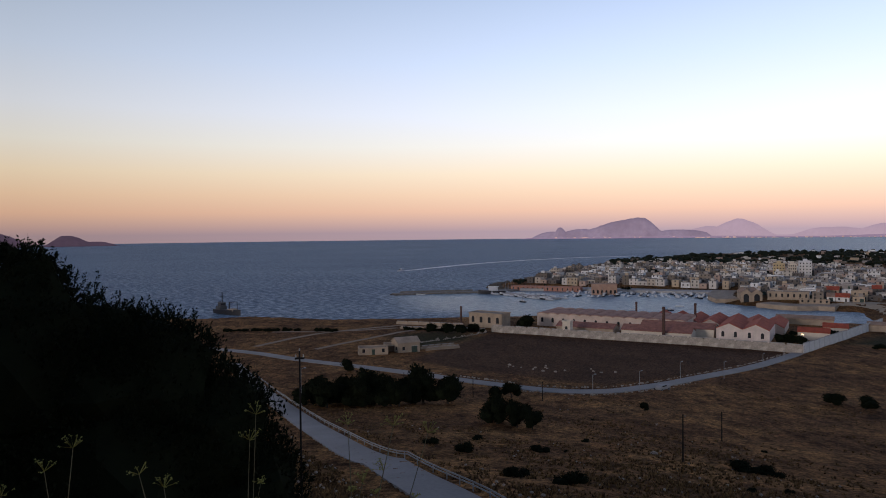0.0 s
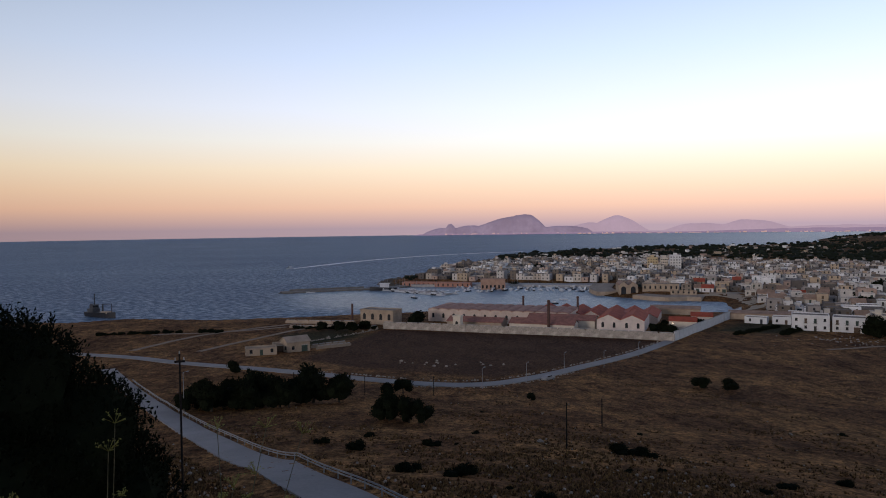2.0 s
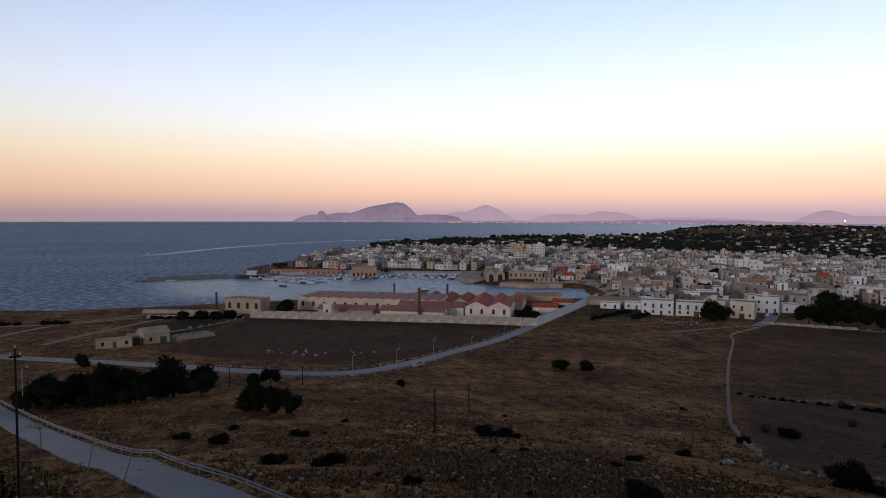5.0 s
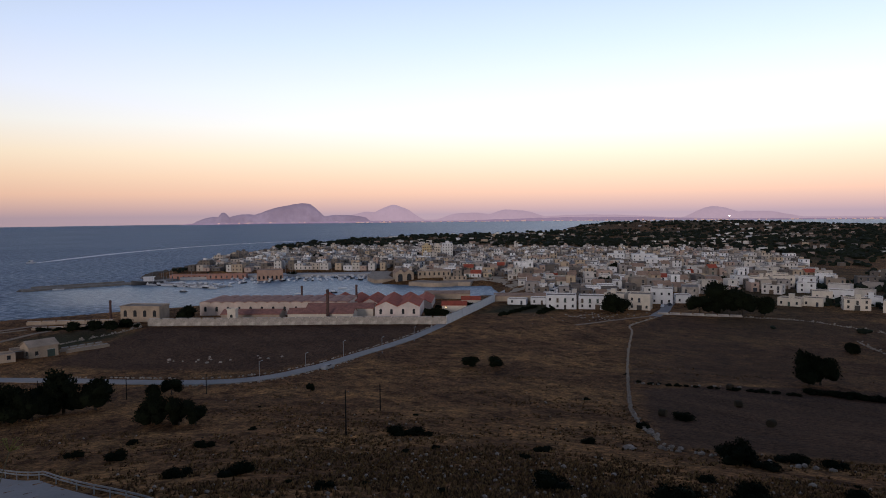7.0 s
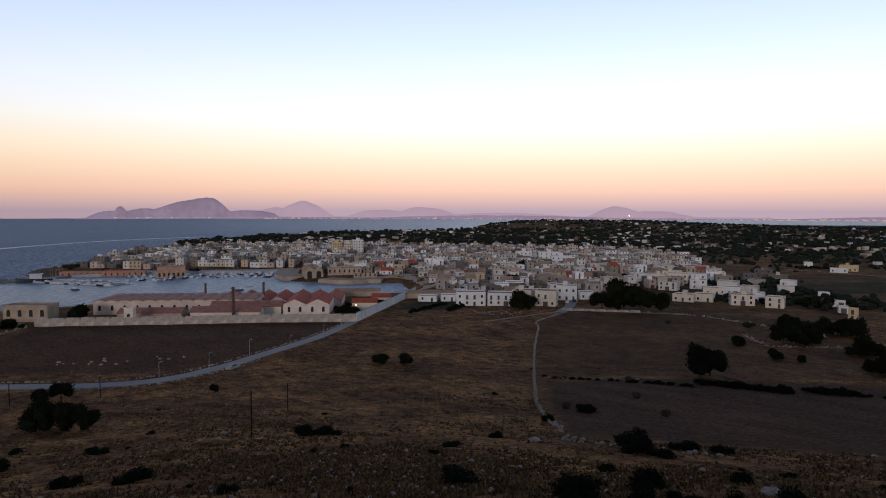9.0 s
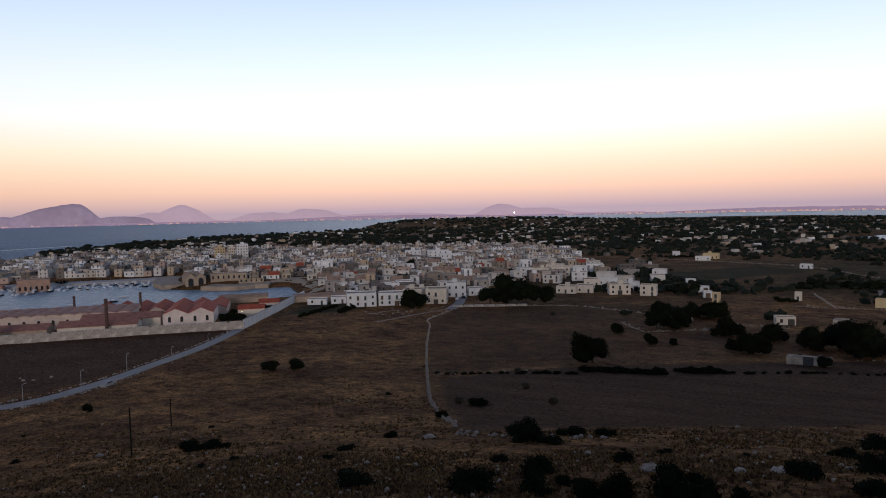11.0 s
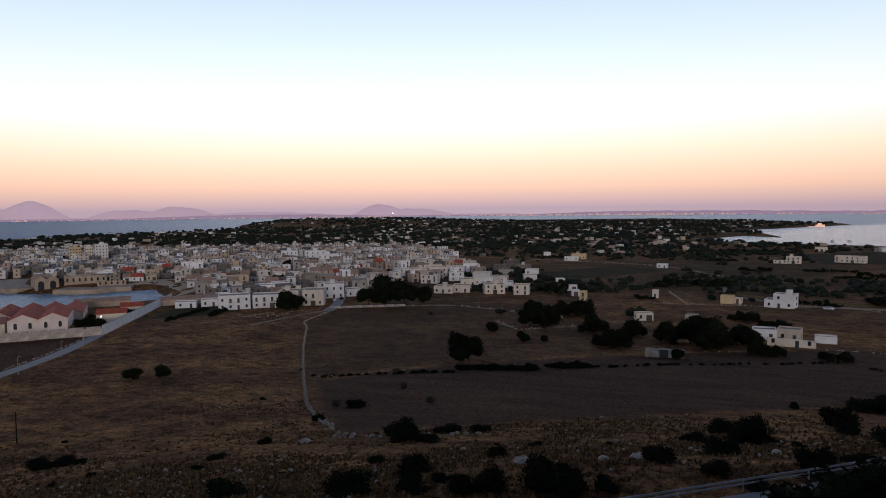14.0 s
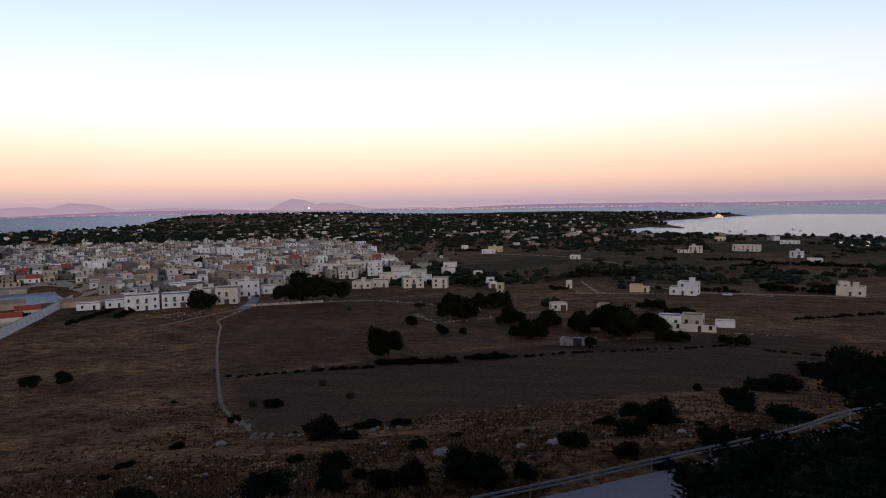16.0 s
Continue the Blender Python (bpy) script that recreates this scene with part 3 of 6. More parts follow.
ROW_BACK = [(362, 262, 11, 9, 5.6), (384, 256, 10, 9, 6.2), (402, 246, 12, 9, 5.0), (422, 262, 11, 9, 6.4), (442, 281, 12, 9, 6.6), (432, 244, 10, 8, 4.4), (456, 262, 12, 9, 5.8), (392, 226, 10, 8, 4.2), (412, 214, 9, 8, 4.0),
            (474, 252, 12, 9, 5.0), (450, 232, 9, 8, 4.0), (498, 276, 12, 9, 6.0), (470, 300, 11, 9, 6.2)]
COUNTRY = [(323, 137, 4, 4, 6.0), (345, 151, 5, 6, 3.6), (368, 164, 8.5, 6, 3.5), (407, 189, 7, 6, 3), (275, 90, 8, 6, 3.5), (283, 72, 7, 6, 2.8), (358, 111, 3.4, 4, 4.6), (354, 74, 7.2, 6, 4.3), (357, 69.5, 3.6, 5, 2.9),
           (549, 165, 9.5, 7, 3.6), (608, 263, 16, 9, 5.4), (586, 261, 15, 8, 4), (619, 302, 8, 8, 5.2)]
COUNTRY_EAST = [(352, 50, 15, 9, 4.2), (354, 48, 11, 8, 7.0), (378, -23, 14, 9, 5.0), (378, -20, 5, 6, 7.2), (249, 40, 8.6, 7, 4.0), (251, 32.5, 8.4, 7, 4.4), (236, 30, 16, 3.5, 2.3), (252, 22, 7.5, 5, 2.6),
                (675, 42, 27, 11, 6.2), (644, 82, 13, 9, 6.5), (612, 1, 11, 8, 5.6), (570, -11, 12, 8, 3.5), (825, 79, 13, 9, 5), (790, 8, 22, 9, 3.6), (640, 92, 12, 6, 2.9), (190, 56, 12, 4, 2.2)]
rng = random.Random(11)
for rows, mats, label, group in (
        (ROW_FRONT, (WHITE, WHITE, CREAM, WHITE, WHITE, CREAM, WHITE, WHITE, TUFF_WALL, CREAM), "pale plastered flat-roofed house at the edge of town", "houses at the edge of town"),
        (ROW_EAST, (CREAM, CREAM, WHITE, CREAM, CREAM, WHITE, CREAM), "cream plastered flat-roofed house beside dark garden trees", "houses along the eastern gardens"),
        (ROW_BACK, (PLASTER,), "stucco flat-roofed house among dark garden trees", "houses along the eastern gardens"),
        (COUNTRY, (YELLOW, WHITE, WHITE, WHITE, CREAM, TUFF_WALL, CREAM, YELLOW, CREAM, WHITE), "small pale farmhouse among dark trees and fields", "farmhouses on the plain"),
        (COUNTRY_EAST, (WHITE, WHITE, CREAM, CREAM, WHITE, PLASTER, CREAM, WHITE, CREAM, CREAM, WHITE, WHITE, CREAM, WHITE, CREAM, TUFF_WALL), "pale flat-roofed country house standing in dry fields", "farmhouses on the plain")):
    for i, (x, y, w, d, h) in enumerate(rows):
        hut = (rng.uniform(-0.2, 0.2) * w, d * 0.2, 2.4, 2.0) if w > 7.5 and h > 4 and rng.random() < 0.35 else None
        k = 0.85 if rows in (COUNTRY, COUNTRY_EAST) else 1.0
        house(x, y, facing(x, y) + rng.uniform(-14, 14), w * k, d * k, h * (0.88 if rows is ROW_FRONT else 0.94 if k < 1 else 1), mats[i % len(mats)], rng, label, group, hut=hut)

# the town: lots along streets
TOWN = [(246, 280), (222, 312), (262, 385), (283, 430), (242, 462), (228, 487), (247, 571), (203, 588), (122, 627), (80, 642), (110, 745), (180, 866), (330, 940), (480, 850), (590, 700), (680, 560),
        (640, 440), (540, 352), (440, 290), (380, 262), (300, 285)]
TAKEN = [(x, y, max(w, d) * 0.6) for rows in (ROW_FRONT, ROW_EAST, ROW_BACK, COUNTRY, COUNTRY_EAST) for x, y, w, d, h in rows]
TAKEN += [(372, 692, 16), (358, 718, 18), (205, 440, 26), (232, 428, 18), (135, 578, 16), (100, 608, 26)]
rng = random.Random(23)
lots = []
ca, sa = math.cos(radians(-32)), math.sin(radians(-32))
v0 = -700.0
row = 0
while v0 < 1100:
    depth = rng.uniform(8.5, 11.0)
    u0 = -700.0
    n = 0
    while u0 < 1100:
        w = rng.choice((5, 6, 6, 7, 8, 10))
        cu, cv = u0 + w / 2, v0 + depth / 2
        lots.append((cu * ca - cv * sa, cu * sa + cv * ca, w, depth, rng.random(), rng.random()))
        n += 1
        u0 += w + (rng.uniform(4.5, 6.5) if n % 5 == 0 else rng.choice((0.25, 0.25, 0.25, 1.8)))
    row += 1
    v0 += depth + (rng.uniform(5, 7.5) if row % 2 == 0 else rng.uniform(1.5, 5.0))
lx, ly = np.array([q[0] for q in lots]), np.array([q[1] for q in lots])
inside = signed(lx, ly, TOWN)
dist = np.hypot(lx, ly)
PROTOS = {}
near_count = 0
far_boxes, far_roofs, far_panes = [], [], []
order = np.argsort(dist)
TOWN_LABELS = ("plastered flat-roofed town house with small dark windows", "two-storey stucco town house with a parapet roof", "low pale town house with shuttered windows", "weathered stucco town house with roof terrace")


def rot_box(cx, cy, w, d, z0, z1, deg):
    c, s2 = math.cos(radians(deg)), math.sin(radians(deg))
    p = [(cx + a * c - b * s2, cy + a * s2 + b * c) for a, b in ((-w / 2, -d / 2), (w / 2, -d / 2), (w / 2, d / 2), (-w / 2, d / 2))]
    return [(x, y, z0) for x, y in p] + [(x, y, z1) for x, y in p]


BOX_FACES = [(3, 2, 1, 0), (4, 5, 6, 7), (0, 1, 5, 4), (1, 2, 6, 5), (2, 3, 7, 6), (3, 0, 4, 7)]


def box_list(name, corners, mat):
    v, f = [], []
    for q in corners:
        b = len(v)
        v += q
        f += [tuple(i + b for i in face) for face in BOX_FACES]
    return mesh_object(name, v, f, mat)


for i in order:
    x, y, w, d, a, b = lots[i]
    east = x > 330 and y < 0.78 * x
    if inside[i] < 2 or a < (0.3 if east else 0.10) or any((x - tx) ** 2 + (y - ty) ** 2 < (tr + 5) ** 2 for tx, ty, tr in TAKEN):
        continue
    floors = 1 if b < 0.52 else 2 if b < 0.94 else 3
    h = (3.1, 5.6, 8.0)[floors - 1] + (a * 37 % 1) * 0.8
    deg = -32
    if near_count < 270:
        near_count += 1
        gab = a * 91 % 1 < 0.12
        key = (w, floors, gab, int(a * 1000) % 3)
        if key not in PROTOS:
            hut = (rng.uniform(-0.25, 0.25) * w, 2.0, 2.6, 2.0) if rng.random() < 0.35 else None
            PROTOS[key] = house(x, y, deg, w - 0.1, 9.0, h, PLASTER, rng, TOWN_LABELS[len(PROTOS) % 4], "houses of the town", gable=gab, hut=hut, floors=floors, roof_mat=TILE if gab and rng.random() < 0.2 else None)
        else:
            copy_thing(PROTOS[key], pose(x, y, ground_at(x, y), 0, 0, deg))
    else:
        z = 3.9
        far_boxes.append(rot_box(x, y, w, d, z - 1, z + h, deg))
        far_roofs.append(rot_box(x, y, w - 0.7, d - 0.7, z + h - 0.1, z + h + 0.05, deg))
        if b > 0.78:
            far_boxes.append(rot_box(x + (a - 0.5) * 4, y + 2, 3, 3, z + h, z + h + 1.9, deg))
        c, s2 = math.cos(radians(deg)), math.sin(radians(deg))
        for fl in range(floors):
            for k in range(int(w / 3.2)):
                u = (k + 0.5) * w / int(w / 3.2) - w / 2
                for off, du in ((-d / 2, u),):
                    far_panes.append(rot_box(x + du * c - off * s2, y + du * s2 + off * c, 1.0, 0.16, z + fl * 3 + 0.9, z + fl * 3 + 2.4, deg))
            for k in range(2):
                u = (k - 0.5) * d / 2
                far_panes.append(rot_box(x - w / 2 * c - u * s2, y - w / 2 * s2 + u * c, 0.16, 1.0, z + fl * 3 + 0.9, z + fl * 3 + 2.4, deg))

# thin-set houses beyond the town and over the plain
rng = random.Random(31)
while len(far_boxes) < 2450:
    az, d = radians(rng.uniform(8, 98)), rng.uniform(520, 2300) if rng.random() < 0.75 else rng.uniform(900, 1700)
    x, y = d * math.sin(az), d * math.cos(az)
    p = np.array([x]), np.array([y])
    if signed(*p, COAST)[0] < 30 or signed(*p, TOWN)[0] > 0 or (az > radians(60) and d < 700) or (d < 560 and az > radians(40)) or (az > radians(74) and d < 1000 and rng.random() < 0.6):
        continue
    if waves(p[0], p[1], 260, 71)[0] < -0.1 and rng.random() < 0.75:
        continue
    z, w, dd, h, deg = ground_at(x, y), rng.uniform(4.5, 9.5), rng.uniform(4, 7), rng.choice((2.8, 3.0, 3.2, 4.8)), rng.uniform(-40, 40)
    far_boxes.append(rot_box(x, y, w, dd, z - 1, z + h, deg))
    far_roofs.append(rot_box(x, y, w - 0.7, dd - 0.7, z + h - 0.1, z + h + 0.05, deg))
    if rng.random() < 0.6:
        far_boxes.append(rot_box(x + rng.uniform(-9, 9), y + rng.uniform(-4, 8), w * 0.6, dd * 0.7, z - 1, z + h * rng.uniform(0.6, 0.9), deg))
tagged(box_list("distant_houses", far_boxes, PLASTER_FAR), "crowd of pale flat-roofed houses far off in the town and plain", "houses", kind="stuff")
tagged(box_list("distant_flat_roofs", far_roofs, ROOF_FLAT), "grey flat roofs of the distant houses", "roofs", kind="stuff")
tagged(box_list("distant_windows", far_panes, GLASS), "small dark windows of the distant houses", "windows", kind="stuff")

# the fort on the spit, its bright light painted as glow; a far-shore lamp
fort_glow = material("floodlit_wall", (0.7, 0.5, 0.4), 0.8)
fort_glow.node_tree.nodes["Principled BSDF"].inputs["Emission Color"].default_value = (1.0, 0.55, 0.36, 1)
fort_glow.node_tree.nodes["Principled BSDF"].inputs["Emission Strength"].default_value = 0.55
beam = material("white_beacon", (1, 0.95, 0.85), 0.5)
beam.node_tree.nodes["Principled BSDF"].inputs["Emission Color"].default_value = (1.0, 0.9, 0.75, 1)
beam.node_tree.nodes["Principled BSDF"].inputs["Emission Strength"].default_value = 6.0
fort = thing("fort", "pinkish fort and houses with painted-on glow on the low spit", "fort")
fort.matrix_basis = pose(1880, 190, ground_at(1880, 190), 0, 0, 80) @ Matrix.Scale(0.7, 4)
keep = mesh_object("keep", *boxes([(-22, -8, -2, 4, 8, 12), (-12, -8, 12, -2, 4, 17)]), fort_glow, fort)
mesh_object("wing", *boxes([(4, -6, -2, 40, 6, 6)]), fort_glow, fort)
mesh_object("wing", *boxes([(48, -6, -2, 70, 6, 5)]), fort_glow, fort)
# three small lights added beside the glowing walls
for x in (-16, 22, 58):
    mesh_object("floodlight", *boxes([(x, -9.5, 3, x + 2.5, -8.5, 5)]), beam, keep)
beacon = thing("beacon", "bright white beacon on the far shore", "beacon")
beacon.matrix_basis = pose(4560 * math.sin(radians(50.9)), 4560 * math.cos(radians(50.9)), 0)
mesh_object("tower", *boxes([(-2, -2, 0, 2, 2, 22)]), HAZE_LOW, beacon)
mesh_object("lantern", *boxes([(-3, -3, 22, 3, 3, 27)]), beam, beacon)


# ---- the old tuna works by the harbour ----
CORNER, SKEW = (136.0, 254.0), -30.7


def works(a, b):
    """A place in the works: a metres west along its south wall from the corner, b metres in from it."""
    c, s2 = math.cos(radians(SKEW)), math.sin(radians(SKEW))
    return CORNER[0] - a * c - b * s2, CORNER[1] - a * s2 + b * c


def arch(w, h, n=8):
    """Outline of a round-headed opening, from its foot, in x and z."""
    r = w / 2
    return [(-r, 0), (r, 0)] + [(r * math.cos(math.pi * i / n), h - r + r * math.sin(math.pi * i / n)) for i in range(n + 1)]


def arch_mesh(name, w, h, mat):
    o = arch(w, h)
    n = len(o)
    me = bpy.data.meshes.new(name)
    me.from_pydata([(x, -0.06, z) for x, z in o] + [(x, 0.1, z) for x, z in o], [], [tuple(range(n))] + [(i, i + n, (i + 1) % n + n, (i + 1) % n) for i in range(n)])
    me.materials.append(mat)
    return me


ARCH_SMALL, ARCH_BIG, ARCH_MID = arch_mesh("window", 1.2, 2.4, GLASS), arch_mesh("doorway", 3.6, 6.0, GLASS), arch_mesh("window", 1.6, 3.0, GLASS)


def long_wall(p0, p1, h, mat, label, panel=6.0):
    """A boundary wall of panels between piers, with a coping."""
    length, deg = math.hypot(p1[0] - p0[0], p1[1] - p0[1]), math.degrees(math.atan2(p1[1] - p0[1], p1[0] - p0[0]))
    wall = thing("boundary_wall", label, "wall")
    n = round(length / panel)
    step = length / n
    pan, pier = box_mesh("panel", [(0.32, -0.2, -1.6, step - 0.32, 0.2, h), (0.32, -0.28, h, step - 0.32, 0.28, h + 0.14)], [mat, CONCRETE], [0, 1]), box_mesh("pier", [(-0.32, -0.06, -1.8, 0.32, 0.06, h - 0.35)], [mat])
    for i in range(n + 1):
        x, y = p0[0] + (p1[0] - p0[0]) * i / n, p0[1] + (p1[1] - p0[1]) * i / n
        z = ground_at(x, y)
        if i == 0:
            wall.matrix_basis = pose(x, y, z, 0, 0, deg)
            z0 = z
        place(pier, wall, i * step, 0, z - z0, 0)
        if i < n:
            place(pan, wall, i * step, 0, z - z0, 0)
    return wall


long_wall((23, 321), (136, 254), 3.3, TUFF_WALL, "long weathered tuff-stone boundary wall with regular piers")
long_wall((136, 254), (218, 334), 3.8, WHITE, "white plastered boundary wall beside the road end")
long_wall((-25, 356), (10, 342), 1.7, TUFF, "low ruined tuff-stone wall near the shore")
long_wall((-22, 338), (20, 326), 1.2, TUFF, "low ruined tuff-stone wall near the shore")


def shed(a, b, w, d, eave, ridge, n, mat, roof, label, name="warehouse", vault=False, along=False, arches=None):
    """A row of n gabled (or vaulted) bays side by side along the works' wall, ridges running away from it, or one ridge along."""
    x, y = works(a, b)
    z = ground_at(x, y)
    top = thing(name, label, "warehouse")
    top.matrix_basis = pose(x, y, z, 0, 0, SKEW)
    bay = w / n
    if along:
        v = [(-w / 2, 0, eave), (w / 2, 0, eave), (w / 2, d / 2, ridge), (-w / 2, d / 2, ridge), (w / 2, d, eave), (-w / 2, d, eave)]
        bv, bf = boxes([(-w / 2, 0, -1.5, w / 2, d, eave)])
        bv += [v[0], v[5], v[3], v[1], v[4], v[2]]
        mesh_object("wall", bv, bf + [(8, 10, 9), (11, 12, 13)], mat, top)
        rv = [(px + (0.3 if px > 0 else -0.3), py + (0.3 if py > d / 2 else -0.3 if py < d / 2 else 0), pz + 0.02) for px, py, pz in v]
        rv += [(px, py, pz + 0.25) for px, py, pz in rv]
        mesh_object("roof", rv, [(0, 3, 2, 1), (3, 5, 4, 2), (6, 7, 8, 9), (9, 8, 10, 11), (0, 1, 7, 6), (5, 11, 10, 4), (1, 2, 8, 7), (2, 4, 10, 8), (0, 6, 9, 3), (3, 9, 11, 5)], roof, top)
        return top
    for i in range(n):
        x0 = -w / 2 + i * bay
        if vault:
            prof = [(x0 + bay / 2 - bay / 2 * math.cos(math.pi * k / 8), eave + (ridge - eave) * math.sin(math.pi * k / 8)) for k in range(9)]
        else:
            prof = [(x0, eave), (x0 + bay / 2, ridge), (x0 + bay, eave)]
        m = len(prof)
        v = [(x0, 0, -1.5), (x0 + bay, 0, -1.5)] + [(px, 0, pz) for px, pz in prof[::-1]]
        v += [(px, d, pz) for px, _, pz in v]
        k = len(v) // 2
        mesh_object("wall", v, [tuple(range(k)), tuple(range(2 * k - 1, k - 1, -1)), (0, k, k + 1, 1), (0, k - 1, 2 * k - 1, k), (1, k + 1, k + 2, 2)], mat, top)
        rv = []
        for yy in (-0.3, d + 0.3):
            for lift in (0.03, 0.25):
                rv += [(px, yy, pz + lift) for px, pz in prof]
        rf = []
        for j in range(m - 1):
            rf += [(m + j, m + j + 1, 3 * m + j + 1, 3 * m + j), (j, j + 1, m + j + 1, m + j), (j, 2 * m + j, 2 * m + j + 1, j + 1), (2 * m + j, 3 * m + j, 3 * m + j + 1, 2 * m + j + 1)]
        mesh_object("roof", rv, rf, roof, top)
        if arches:
            for off in ((-bay * 0.24, bay * 0.24) if bay > 9 else (0,)):
                place(arches, top, x0 + bay / 2 + off, 0, max(0.4, eave * 0.32), 0)
    return top


PALE_PINK = material("pale_pink_render", (0.60, 0.51, 0.46), 0.9, 0, 0.18, 0.3, 3.0, 0.02, 0.2)
PINKISH = material("pinkish_render", (0.50, 0.40, 0.34), 0.9, 0, 0.18, 0.3, 3.0, 0.02, 0.2)
VAULT = material("pink_vault_plaster", (0.36, 0.205, 0.155), 0.95, 0, 0.3, 0.3, 3.0, 0.03, 0.15)
shed(86, 34, 73, 26, 5.8, 6.5, 13, PINKISH, VAULT, "long tuff-stone warehouse with a row of barrel vaults", vault=True, arches=ARCH_SMALL)
shed(42, 54, 64, 30, 3.0, 5.4, 7, PINKISH, TILE, "row of gabled sheds with red tiled roofs")
shed(24, 23, 21, 26, 5.0, 7.4, 2, PALE_PINK, TILE, "pale pink gabled warehouse front with red tiled roofs", arches=ARCH_SMALL)
shed(58, 13, 30, 10, 3.0, 5.0, 1, CREAM, TILE_PINK, "low long shed with a faded red tiled roof behind the wall", along=True)
shed(90, 12, 27, 10, 3.0, 4.8, 1, TUFF, TILE_PINK, "low long shed with a faded red tiled roof behind the wall", along=True)
shed(52, 27, 32, 11, 3.6, 5.6, 1, CREAM, TILE_PINK, "long shed with a red tiled roof", along=True)
shed(-2, 40, 12, 8, 3.4, 5.0, 1, CREAM, TILE, "small cream lodge with a red tiled roof", name="lodge", along=True)
shed(-10, 66, 10, 8, 3.0, 4.6, 1, CREAM, TILE, "small gabled outbuilding with a red tiled roof", name="outbuilding", along=True)
shed(-40, 86, 34, 10, 2.8, 4.0, 1, TUFF, TILE_OLD, "low tuff-stone store along the waterfront", along=True)
shed(4, 98, 26, 10, 2.8, 4.2, 1, TUFF, TILE_OLD, "low tuff-stone store along the waterfront", along=True)


def block(x, y, w, d, h, deg, mat, label, n, opening, name="stone_building"):
    """A flat-topped stone building with a cornice and round-headed windows along its front."""
    top = thing(name, label, "building")
    top.matrix_basis = pose(x, y, ground_at(x, y), 0, 0, deg)
    mesh_object("wall", *boxes([(-w / 2, -d / 2, -1.5, w / 2, d / 2, h)]), mat, top)
    mesh_object("cornice", *boxes([(-w / 2 - 0.25, -d / 2 - 0.25, h, w / 2 + 0.25, -d / 2 + 0.4, h + 0.5), (-w / 2 - 0.25, d / 2 - 0.4, h, w / 2 + 0.25, d / 2 + 0.25, h + 0.5),
                                   (-w / 2 - 0.25, -d / 2 + 0.4, h, -w / 2 + 0.4, d / 2 - 0.4, h + 0.5), (w / 2 - 0.4, -d / 2 + 0.4, h, w / 2 + 0.25, d / 2 - 0.4, h + 0.5)]), mat, top)
    mesh_object("roof", *boxes([(-w / 2 + 0.4, -d / 2 + 0.4, h, w / 2 - 0.4, d / 2 - 0.4, h + 0.1)]), ROOF_FLAT, top)
    for i in range(n):
        place(opening, top, (i + 0.5) * w / n - w / 2, -d / 2, h * 0.36, 0)
    return top


block(23.3, 342.6, 19, 9, 7.0, -34, TUFF, "derelict square tuff-stone building with four arched windows", 4, ARCH_MID)
block(55.9, 303.6, 3.6, 3.6, 6.8, -30.7, CREAM, "small pale gatehouse beside the boundary wall", 1, ARCH_SMALL, "gatehouse")


def chimney(x, y, h, r0, r1, mat, label):
    top = thing("chimney", label, "chimney")
    top.matrix_basis = pose(x, y, ground_at(x, y))
    n = 16
    rings = [(-1, r0), (h * 0.08, r0), (h * 0.08, r0 * 0.85), (h - 1.0, r1), (h - 1.0, r1 * 1.25), (h - 0.5, r1 * 1.25), (h - 0.5, r1 * 1.08), (h, r1 * 1.08), (h, r1 * 0.6), (h - 1.5, r1 * 0.6)]
    v = [(r * math.cos(2 * math.pi * i / n), r * math.sin(2 * math.pi * i / n), z) for z, r in rings for i in range(n)]
    f = [(j * n + i, j * n + (i + 1) % n, (j + 1) * n + (i + 1) % n, (j + 1) * n + i) for j in range(len(rings) - 1) for i in range(n)]
    mesh_object("shaft", v, f, mat, top)
    mesh_object("plinth", *boxes([(-r0 * 1.3, -r0 * 1.3, -1.2, r0 * 1.3, r0 * 1.3, h * 0.07)]), mat, top)


chimney(*works(54, 11), 14.5, 0.85, 0.6, STACK, "tall round dark red-brick factory chimney")
chimney(100, 349, 11.5, 0.7, 0.5, STACK, "dark brick factory chimney behind the vaulted warehouse")
chimney(125, 334, 12.0, 0.75, 0.55, STACK, "dark brick factory chimney behind the vaulted warehouse")
chimney(9, 352, 9.5, 0.7, 0.5, STACK, "short dark brick chimney beside the derelict building")
lamp_glow = material("warm_lamp", (1, 0.7, 0.4), 0.5)
lamp_glow.node_tree.nodes["Principled BSDF"].inputs["Emission Color"].default_value = (1.0, 0.62, 0.28, 1)
lamp_glow.node_tree.nodes["Principled BSDF"].inputs["Emission Strength"].default_value = 6.0


def wall_lamp(x, y, z, s, label):
    top = thing("yard_lamp", label, "lamp")
    top.matrix_basis = pose(x, y, z, 0, 0, SKEW)
    mesh_object("bracket", *boxes([(-0.06, -0.06, -4.5, 0.06, 0.06, 0.1)]), STEEL, top)
    mesh_object("lantern", *boxes([(-s, -s, 0.1, s, s, 0.1 + s)]), lamp_glow, top)


wall_lamp(149, 279, ground_at(149, 279) + 3.6, 0.28, "lit warm yard lamp among the warehouses")

# ---- ruined farm by the low road ----
rng = random.Random(3)
for x, y, w, d, h, deg in ((-27, 254, 11, 6, 2.9, 10), (-15, 261, 9, 7, 4.4, 25), (-21, 262, 5, 5, 3.2, 10)):
    house(x, y, deg, w, d, h, TUFF, rng, "derelict tuff-stone farmhouse beside the low road", "derelict farm buildings", gable=w < 10 and w > 6, roof_mat=TUFF)
long_wall((-9, 266), (4, 274), 1.4, TUFF, "broken low stone yard wall of the derelict farm", 3.0)
